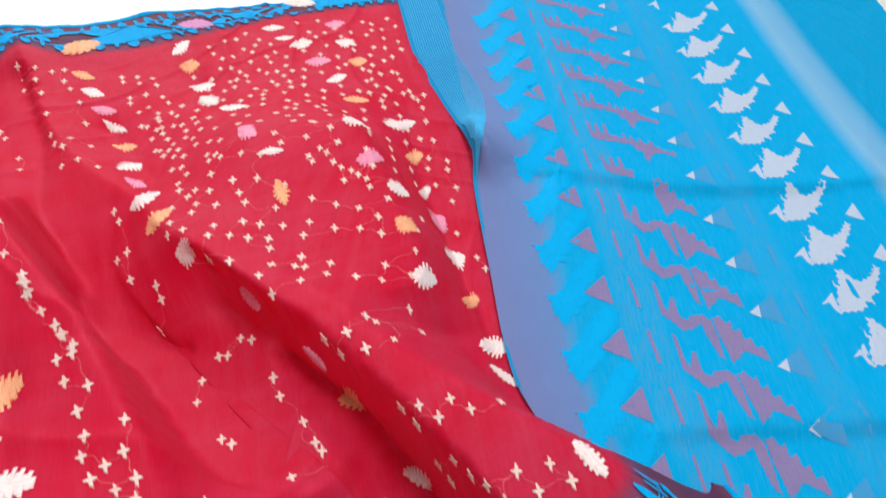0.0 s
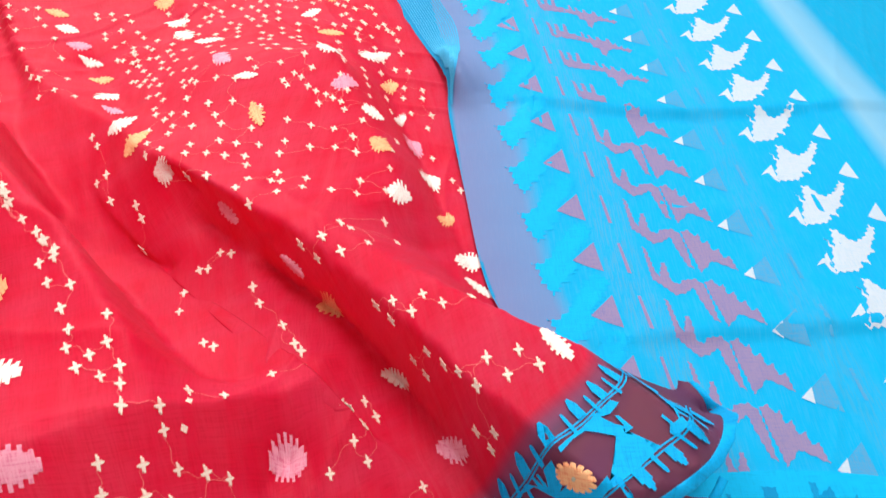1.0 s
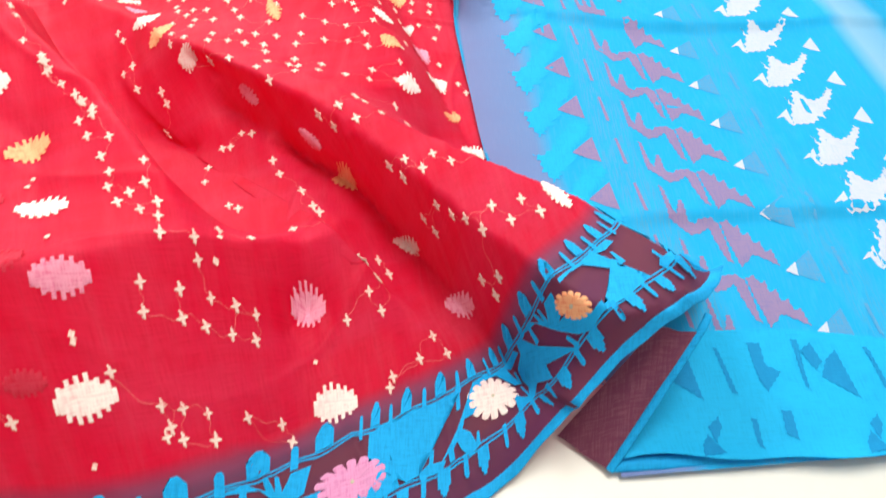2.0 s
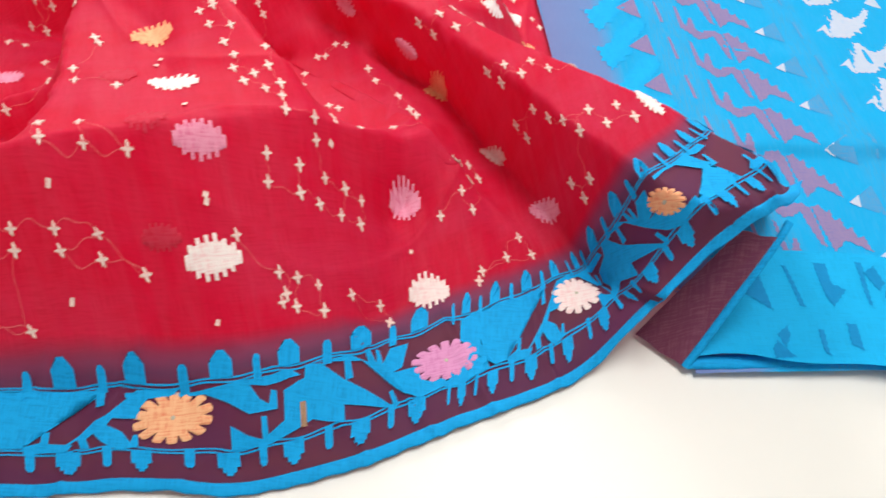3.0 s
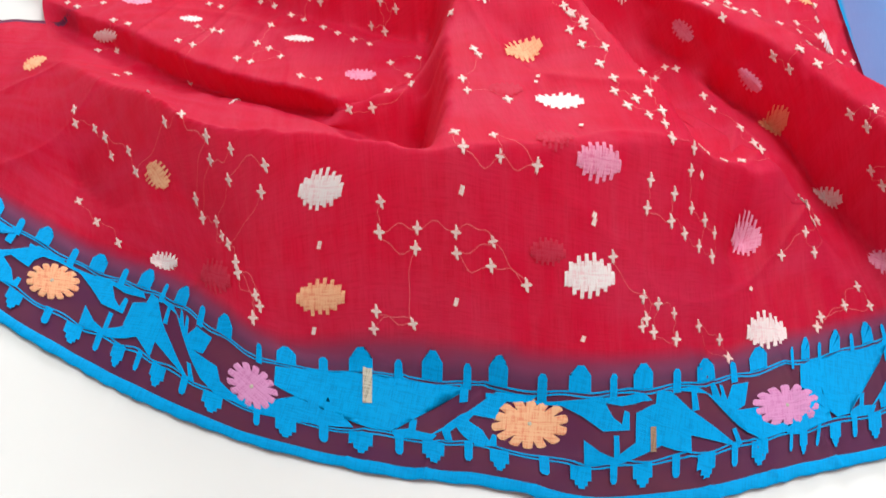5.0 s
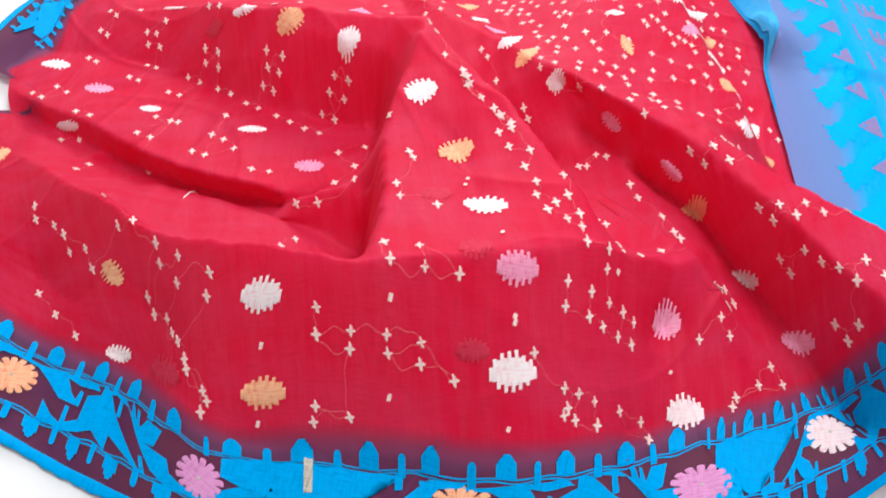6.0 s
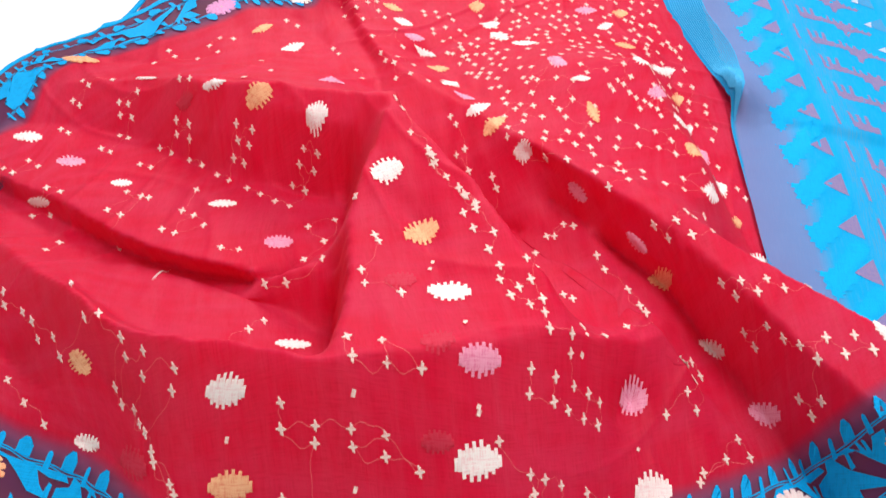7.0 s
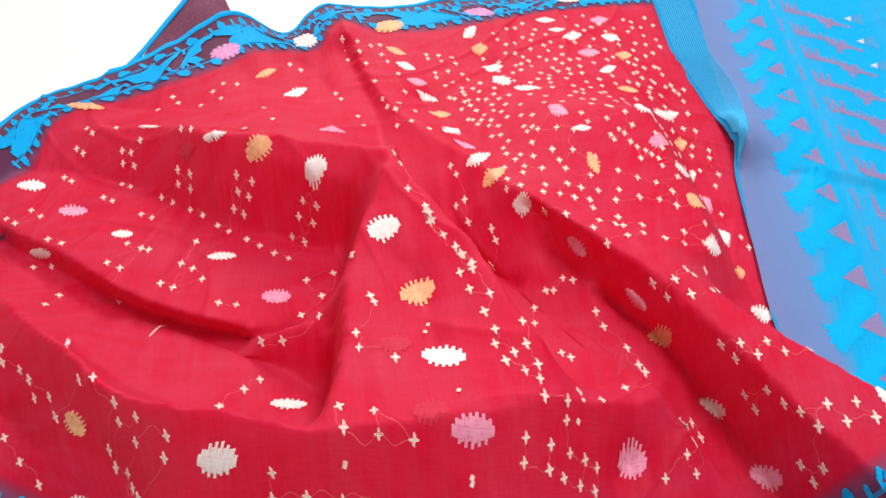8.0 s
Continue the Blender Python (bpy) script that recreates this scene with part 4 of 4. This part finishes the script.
# ---- the borders ----
NEAR_KNOTS = [0.011, 0.161, 0.368, 0.499, 0.684, 0.778, 0.863, 0.938]
FAR_KNOTS = [0.218, 0.303, 0.403, 0.479, 0.569, 0.63, 0.725, 0.805, 0.895]
UNIT_A = {
    "bird_body": [(0.109, 0.71), (0.105, 0.544), (0.149, 0.61), (0.185, 0.699), (0.233, 0.706), (0.298, 0.612), (0.298, 0.45), (0.348, 0.367), (0.408, 0.31), (0.487, 0.316), (0.507, 0.365), (0.567, 0.442), (0.666, 0.578), (0.726, 0.657), (0.765, 0.706), (0.686, 0.701), (0.586, 0.625), (0.547, 0.612), (0.547, 0.714), (0.487, 0.645), (0.427, 0.616), (0.378, 0.631), (0.308, 0.696), (0.249, 0.742)],
    "stub": [(0.205, 0.714), (0.197, 0.546), (0.229, 0.532), (0.233, 0.717)],
    "leaf": [(-0.006, 0.318), (-0.006, 0.276), (0.07, 0.27), (0.169, 0.275), (0.368, 0.304), (0.348, 0.352), (0.149, 0.314), (0.209, 0.374), (0.258, 0.461), (0.288, 0.524), (0.219, 0.519), (0.149, 0.452), (0.089, 0.336)],
    "bird_tail": [(0.586, 0.287), (0.666, 0.386), (0.755, 0.529), (0.815, 0.632), (0.865, 0.709), (1.024, 0.714), (0.994, 0.669), (0.905, 0.643), (0.875, 0.581), (0.865, 0.5), (0.775, 0.505), (0.755, 0.455), (0.805, 0.405), (0.833, 0.329), (0.845, 0.384), (0.861, 0.38), (0.861, 0.298), (0.785, 0.273), (0.736, 0.335), (0.71, 0.396), (0.69, 0.358), (0.698, 0.296), (0.67, 0.295), (0.662, 0.357)],
    "foot": [(0.487, 0.327), (0.547, 0.357), (0.551, 0.423), (0.577, 0.425), (0.571, 0.344), (0.646, 0.326), (0.626, 0.282), (0.497, 0.28)],
    "stub2": [(0.73, 0.732), (0.726, 0.583), (0.755, 0.585), (0.761, 0.735)],
}
UNIT_B = {
    "branch": [(-0.126, 0.691), (0.091, 0.692), (0.222, 0.709), (0.396, 0.715), (0.428, 0.665), (0.309, 0.65), (0.243, 0.674), (0.276, 0.578), (0.309, 0.535), (0.32, 0.622), (0.341, 0.607), (0.341, 0.491), (0.233, 0.496), (0.157, 0.594), (0.091, 0.662), (-0.017, 0.667), (-0.126, 0.654)],
    "bird_body": [(0.161, 0.287), (0.163, 0.445), (0.222, 0.362), (0.276, 0.327), (0.276, 0.466), (0.298, 0.462), (0.3, 0.346), (0.363, 0.406), (0.367, 0.6), (0.439, 0.642), (0.443, 0.723), (0.493, 0.709), (0.57, 0.563), (0.667, 0.432), (0.776, 0.274), (0.57, 0.404), (0.57, 0.286), (0.461, 0.373), (0.396, 0.329), (0.309, 0.284)],
    "bird_tail": [(0.483, 0.718), (0.591, 0.72), (0.657, 0.64), (0.646, 0.718), (0.663, 0.703), (0.691, 0.607), (0.683, 0.703), (0.7, 0.689), (0.713, 0.581), (0.733, 0.639), (0.743, 0.679), (0.82, 0.675), (0.798, 0.519), (0.759, 0.501), (0.863, 0.488), (0.885, 0.39), (0.939, 0.346), (1.0, 0.352), (1.0, 0.289), (0.874, 0.276), (0.809, 0.336), (0.743, 0.451), (0.635, 0.659)],
    "stub": [(0.57, 0.686), (0.574, 0.555), (0.602, 0.559), (0.591, 0.69)],
    "foot": [(0.743, 0.393), (0.77, 0.277), (0.791, 0.287), (0.761, 0.397)],
}
PALLU = {
    "leaf": [(0.153, 0.522), (0.161, 0.52), (0.171, 0.527), (0.178, 0.536), (0.183, 0.549), (0.188, 0.552), (0.193, 0.564), (0.207, 0.578), (0.223, 0.568), (0.213, 0.547), (0.196, 0.526), (0.202, 0.518), (0.196, 0.507), (0.191, 0.507), (0.188, 0.496), (0.182, 0.496), (0.178, 0.484), (0.17, 0.479), (0.166, 0.49), (0.16, 0.496), (0.16, 0.508)],
    "triangle": [(0.196, 0.524), (0.221, 0.549), (0.226, 0.51), (0.211, 0.516)],
    "slit": [(0.246, 0.548), (0.249, 0.548), (0.254, 0.507), (0.25, 0.508)],
    "comb": [(0.266, 0.541), (0.271, 0.538), (0.274, 0.519), (0.278, 0.518), (0.277, 0.536), (0.282, 0.535), (0.284, 0.517), (0.288, 0.516), (0.289, 0.536), (0.293, 0.534), (0.295, 0.513), (0.305, 0.512), (0.305, 0.498), (0.275, 0.502), (0.27, 0.508)],
    "arrow": [(0.305, 0.51), (0.312, 0.506), (0.312, 0.519), (0.315, 0.518), (0.317, 0.504), (0.321, 0.503), (0.321, 0.513), (0.324, 0.512), (0.328, 0.501), (0.331, 0.501), (0.332, 0.509), (0.336, 0.507), (0.339, 0.498), (0.343, 0.499), (0.346, 0.506), (0.35, 0.503), (0.352, 0.492), (0.358, 0.495), (0.359, 0.487), (0.366, 0.49), (0.367, 0.483), (0.374, 0.486), (0.378, 0.48), (0.373, 0.475), (0.363, 0.48), (0.354, 0.481), (0.345, 0.477), (0.339, 0.462), (0.334, 0.467), (0.333, 0.48), (0.324, 0.484), (0.323, 0.493), (0.305, 0.498)],
    "pale_triangle": [(0.371, 0.507), (0.402, 0.534), (0.406, 0.493), (0.392, 0.498)],
    "pale_tip": [(0.37, 0.507), (0.383, 0.518), (0.381, 0.501)],
    "slit2": [(0.427, 0.54), (0.431, 0.54), (0.434, 0.505), (0.43, 0.506)],
    "head": [(0.455, 0.524), (0.473, 0.543), (0.473, 0.532), (0.473, 0.512), (0.468, 0.517), (0.465, 0.528)],
    "beast": [(0.478, 0.566), (0.485, 0.552), (0.49, 0.579), (0.498, 0.577), (0.504, 0.568), (0.512, 0.562), (0.526, 0.57), (0.54, 0.59), (0.545, 0.584), (0.536, 0.566), (0.529, 0.558), (0.529, 0.547), (0.519, 0.543), (0.517, 0.529), (0.509, 0.534), (0.506, 0.524), (0.497, 0.518), (0.472, 0.514), (0.475, 0.533), (0.481, 0.546)],
    "white_triangle": [(0.545, 0.603), (0.563, 0.625), (0.567, 0.595), (0.554, 0.598)],
    "long_comb": [(0.255, 0.683), (0.259, 0.679), (0.262, 0.653), (0.265, 0.642), (0.271, 0.661), (0.275, 0.661), (0.276, 0.637), (0.283, 0.632), (0.288, 0.638), (0.302, 0.64), (0.309, 0.632), (0.311, 0.61), (0.311, 0.594), (0.312, 0.583), (0.306, 0.588), (0.302, 0.603), (0.299, 0.615), (0.297, 0.628), (0.286, 0.62), (0.276, 0.618), (0.266, 0.63), (0.257, 0.639)],
    "long_arrow": [(0.31, 0.636), (0.319, 0.639), (0.323, 0.63), (0.329, 0.633), (0.329, 0.62), (0.337, 0.623), (0.338, 0.61), (0.346, 0.612), (0.347, 0.6), (0.355, 0.602), (0.358, 0.582), (0.351, 0.586), (0.341, 0.592), (0.334, 0.595), (0.326, 0.586), (0.318, 0.579), (0.316, 0.595), (0.312, 0.614)],
}


def along_edge(u, e, near):
    """The plan's point at the share u of a border's length and e of its width from the selvedge."""
    a, b = (n_line, ni_line) if near else (f_line, fi_line)
    f = np.clip(np.asarray(u, float), 0, 1) * (NU - 1)
    i = np.minimum(f.astype(int), NU - 2)
    g = (f - i)[:, None]
    lo, hi = a[i] * (1 - g) + a[i + 1] * g, b[i] * (1 - g) + b[i + 1] * g
    e = np.asarray(e, float)[:, None]
    return lo * (1 - e) + hi * e


def cut_shape(poly, step_x, step_y):
    """A flat outline cut into small faces."""
    bm = bmesh.new()
    face = bm.faces.new([bm.verts.new((x, y, 0)) for x, y in poly])
    xs, ys = [p[0] for p in poly], [p[1] for p in poly]
    bmesh.ops.triangulate(bm, faces=[face], ngon_method="EAR_CLIP")
    for lo, hi, step, n in ((min(xs), max(xs), step_x, (1, 0, 0)), (min(ys), max(ys), step_y, (0, 1, 0))):
        v = lo + step
        while v < hi - step * .2:
            bmesh.ops.bisect_plane(bm, geom=list(bm.verts) + list(bm.edges) + list(bm.faces), plane_co=(v * n[0], v * n[1], 0), plane_no=n)
            v += step
    verts = [tuple(v.co.xy) for v in bm.verts]
    bm.verts.index_update()
    faces = [[v.index for v in f.verts] for f in bm.faces]
    bm.free()
    return np.array(verts), faces


def border_piece(name, poly, u0, u1, near, mat=None, lift=.0013, parent=None):
    v, faces = cut_shape([(u0 + (u1 - u0) * s, e) for s, e in poly], .006, .12)
    xy = along_edge(v[:, 0], v[:, 1], near)
    ob = mesh_object(name, laid(lay, xy, np.full(len(xy), lift)), faces, mat or M_CYAN, xy)
    ob.parent = parent or sari
    return ob


def tower(u, w, base, top, near):
    """A stepped tower that stands on the border's chain line; top below base hangs down."""
    k = top - base
    p = [(-.5, 0), (.5, 0), (.5, .62), (.31, .64), (.30, .85), (.16, .87), (.15, 1), (-.15, 1), (-.16, .87), (-.30, .85), (-.31, .64), (-.5, .62)]
    border_piece("tower", [(u + w * x, base + k * y) for x, y in p], 0, 1, near, lift=.0019)


def stub(u, w, base, top, near):
    p = [(-.5, 0), (.5, 0), (.45, .85), (.2, 1), (-.25, 1), (-.5, .85)]
    border_piece("peg", [(u + w * x, base + (top - base) * y) for x, y in p], 0, 1, near, lift=.0020)


def border(near, knots, kinds):
    for (u0, u1), kind in zip(zip(knots, knots[1:]), kinds):
        for name, poly in {"A": UNIT_A, "B": UNIT_B, "C": {"stub": UNIT_A["stub"], "leaf": UNIT_A["leaf"], "bird_tail": UNIT_A["bird_tail"], "foot": UNIT_A["foot"], "branch": UNIT_B["branch"]}}[kind].items():
            border_piece(name.rstrip("2"), poly, u0, u1, near, lift=.0017)
        n = 4
        for k in range(n):
            w = (u1 - u0)
            tower(u0 + w * (.15 + .24 * k), w * .074, .745, .905, near)
            stub(u0 + w * (.035 + .24 * k), w * .03, .69, .85, near)
            tower(u0 + w * (.15 + .24 * k), w * .074, .275, .125, near)
            stub(u0 + w * (.035 + .24 * k), w * .03, .30, .16, near)
    for e, wave in ((.722, .012), (.745, .008), (.292, .012), (.268, .008)):
        n = 700
        u = np.linspace(knots[0], knots[-1], n)
        m = e + wave * np.sin(u * 150)
        xy = np.vstack([along_edge(u, m - .006, near), along_edge(u, m + .006, near)])
        ob = mesh_object("chain_line", laid(lay, xy, np.full(2 * n, .0012)), [(k, k + 1, n + k + 1, n + k) for k in range(n - 1)], M_CYAN, xy)
        ob.parent = sari
    # the rolled selvedge
    n, prof = 900, ((.108, .0006), (.102, .0013), (.05, .0018), (.0, .0018), (-.010, .0013), (-.014, .0004), (-.008, -.0012))
    u = np.linspace(0 if near else .165, 1, n)
    slim = .72 - .12 * ss(.66, .78, u) if near else np.full(n, .75)
    rows = []
    for e, lift in prof:
        wob = .004 * np.sin(u * 310) + .003 * np.sin(u * 127 + 1)
        xy = along_edge(u, e * slim + wob * (e < .1), near)
        p = lay(xy[:, 0], xy[:, 1])
        p[:, 2] = np.maximum(p[:, 2] + lift, .0008)
        rows.append(p)
    v = np.array(rows).reshape(-1, 3)
    ob = mesh_object("selvedge", v, grid_faces(len(prof), n), M_CYAN, v[:, :2])
    ob.parent = sari
    tagged(ob, "bright blue rolled selvedge")


border(True, NEAR_KNOTS, "ABABABC")
border(False, FAR_KNOTS, "ABABABAB")
for u, e0, e1, mat in ((NEAR_KNOTS[2] * .59 + NEAR_KNOTS[3] * .41, .50, .78, M_TINSEL), (NEAR_KNOTS[3] * .57 + NEAR_KNOTS[4] * .43, .34, .50, M_BRONZE)):
    border_piece("tinsel_bar", [(u - .0019, e0), (u + .0019, e0), (u + .0019, e1), (u - .0019, e1)], 0, 1, True, mat, .0026)

# ---- pattern of the blue end piece ----
def serrated(poly, pitch, depth):
    """The outline with saw teeth, as the weft steps across the warp."""
    out, n = [], len(poly)
    for k in range(n):
        a, b = np.array(poly[k]), np.array(poly[(k + 1) % n])
        length = np.linalg.norm(b - a)
        out.append(tuple(a))
        m = int(length / pitch)
        for i in range(m):
            f = (i + .5) / m
            side = np.array([b[1] - a[1], a[0] - b[0]]) / max(length, 1e-6)
            out.append(tuple(a + (b - a) * (f - .12 / m) + side * depth))
            out.append(tuple(a + (b - a) * (f + .30 / m) - side * depth * .5))
    return out


PALE = {"leaf": M_LEAF, "triangle": M_LILAC, "slit": M_LILAC, "comb": M_LILAC, "arrow": M_LILAC, "barb": M_LILAC, "pale_triangle": M_PALE, "slit2": M_PALE}
for row in range(-9, 9):
    dx, dy = -.0083 * -row * 1.0, -.0695 * row
    for name, poly in PALLU.items():
        shape = [(x + dx, y + dy) for x, y in poly]
        if max(p[1] for p in shape) > 1.2 or min(p[1] for p in shape) < .13:
            continue
        # beyond the far crease the combs lie flatter, on this side they are drawn out
        if name.endswith(("comb", "arrow")) and (name[:4] == "long") != (shape[0][1] < .735):
            continue
        name = name.replace("long_", "")
        if name in ("leaf", "beast", "comb", "arrow"):
            shape = serrated(shape, .0062 if name != "beast" else .0075, {"leaf": .0026, "beast": .0018}.get(name, .0010))
        v, faces = cut_shape(shape, .02, .02)
        ob = mesh_object({"slit2": "slit", "pale_tip": "white_tip"}.get(name, name), laid(lay_blue, v, np.full(len(v), .0004 if name != "pale_tip" else .0008)), faces, PALE.get(name, M_SNOW), v)
        ob.parent = pallu

# ribs along the blue edge
for k in range(16):
    y = np.linspace(.70, 1.2, 80)
    edge_x = np.interp(-y, [-p[1] for p in BLUE_EDGE[:8]], [p[0] for p in BLUE_EDGE[:8]])
    width = .058 * ss(.70, .90, y)
    x = edge_x + .004 + width * (k + .5) / 16
    xy = np.vstack([np.stack([x, y], -1), np.stack([x + .0018, y], -1)])
    ob = mesh_object("rib", laid(lay_blue, xy, np.full(160, .0014)), [(i, i + 1, 81 + i, 80 + i) for i in range(79)], M_RIB, xy)
    ob.parent = pallu


# ---- folded ends ----
def flap(name, corner_a, corner_b, corner_c, corner_d, mat, bulge, parent, label=""):
    """A small bent sheet between four corners, going round."""
    n = 24
    a, b, c, d = (np.array(p, float) for p in (corner_a, corner_b, corner_c, corner_d))
    s, t = np.meshgrid(np.linspace(0, 1, n), np.linspace(0, 1, n))
    s, t = s.ravel()[:, None], t.ravel()[:, None]
    p = a * (1 - s) * (1 - t) + b * s * (1 - t) + c * s * t + d * (1 - s) * t
    p[:, 2] += (bulge * np.sin(s * math.pi) * np.sin(t * math.pi) + .0012 * np.sin(9 * s + 6 * t)).ravel()
    ob = mesh_object(name, p, grid_faces(n, n), mat, p[:, :2])
    ob.parent = parent
    return tagged(ob, label)


def roll(name, pts, radius, mat, parent):
    """A soft rolled edge along a line."""
    c = spline(pts, 40)
    verts, n = [], 9
    for i, p in enumerate(c):
        t = c[min(i + 1, 39)] - c[max(i - 1, 0)]
        side = np.cross(t, (0, 0, 1))
        side = side / np.linalg.norm(side)
        upv = np.cross(side, t) / np.linalg.norm(t)
        for k in range(n):
            g = 2 * math.pi * k / n
            verts.append(p + radius * (math.cos(g) * side + .55 * math.sin(g) * upv))
    faces = [(i * n + k, i * n + (k + 1) % n, (i + 1) * n + (k + 1) % n, (i + 1) * n + k) for i in range(39) for k in range(n)]
    v = np.array(verts)
    ob = mesh_object(name, v, faces, mat, v[:, :2])
    ob.parent = parent


flap("folded_corner", (.150, .125, .006), (.188, .095, .006), (.248, .166, .098), (.215, .17, .10), M_PLUM, .004, sari, "plum underside of the folded corner")
roll("corner_hem", [(.188, .095, .007), (.203, .112, .028), (.225, .138, .062), (.248, .166, .098), (.256, .178, .106)], .0034, M_CYAN, sari)
flap("turned_end", (-.795, .74, .008), (-.695, .885, .02), (-.735, .935, .028), (-.785, .915, .030), M_PLUM, .006, sari, "plum reverse side of a turned-up end")
roll("turned_hem", [(-.815, .70, .008), (-.80, .76, .012), (-.785, .86, .026), (-.775, .92, .032), (-.75, .93, .03)], .0045, M_CYAN, sari)
roll("end_hem", [(.19, .100, .007), (.24, .103, .008), (.30, .110, .007), (.38, .117, .007), (.55, .125, .007), (.8, .13, .007)], .0068, M_CYAN, pallu)

# ---- the end piece turned back over its hem ----
M_REVERSE = yarn("blue_reverse_yarn", (.0, .40, .78, 1), (.0, .34, .68, 1))
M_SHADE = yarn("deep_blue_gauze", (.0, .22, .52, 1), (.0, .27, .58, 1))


def lay_back(x, y):
    """The place on the turned-back strip over the plan's point."""
    p = lay_blue(x, y)
    p[..., 2] += .005 + .0025 * np.sin(19 * np.asarray(x) + 30 * np.asarray(y)) ** 2 + .004 * (1 - ss(0, .02, np.asarray(y) - .10))
    return p


n, m = 90, 24
s_x = np.linspace(0, 1, n)
low = np.stack([.190 + .61 * s_x, .100 + .012 * s_x + .004 * np.sin(26 * s_x) * np.sin(9 * s_x + 1)], -1)
high = np.stack([.276 + .542 * s_x, .222 + .004 * np.sin(11 * s_x)], -1)
f = np.linspace(0, 1, m)[:, None, None]
strip = (low * (1 - f) + high * f).reshape(-1, 2)
ob = mesh_object("turned_back_hem", lay_back(strip[:, 0], strip[:, 1]), grid_faces(m, n), M_REVERSE, strip)
ob.parent = pallu
tagged(ob, "bright blue reverse of the turned-back end")
BACK_SHAPES = [
    [(0.258, 0.192), (0.269, 0.201), (0.277, 0.154), (0.249, 0.175)],
    [(0.296, 0.205), (0.300, 0.204), (0.307, 0.159), (0.302, 0.161)],
    [(0.329, 0.212), (0.341, 0.211), (0.340, 0.188), (0.352, 0.182), (0.334, 0.162), (0.329, 0.174)],
    [(0.275, 0.131), (0.286, 0.140), (0.286, 0.129), (0.278, 0.115)],
    [(0.313, 0.138), (0.318, 0.137), (0.317, 0.110), (0.313, 0.113)],
    [(0.340, 0.145), (0.349, 0.144), (0.348, 0.118), (0.339, 0.124)],
    [(0.370, 0.216), (0.376, 0.214), (0.373, 0.163), (0.370, 0.171)],
    [(0.266, 0.114), (0.273, 0.124), (0.283, 0.105), (0.263, 0.102)],
    [(0.375, 0.204), (0.387, 0.212), (0.393, 0.193), (0.385, 0.185)],
]
for k in range(3):
    for shape in BACK_SHAPES:
        v, faces = cut_shape(serrated([(x + .139 * k, y + .004 * k) for x, y in shape], .006, .0008), .02, .02)
        ob = mesh_object("woven_mark", laid(lay_back, v, np.full(len(v), .0006)), faces, M_SHADE, v)
        ob.parent = pallu
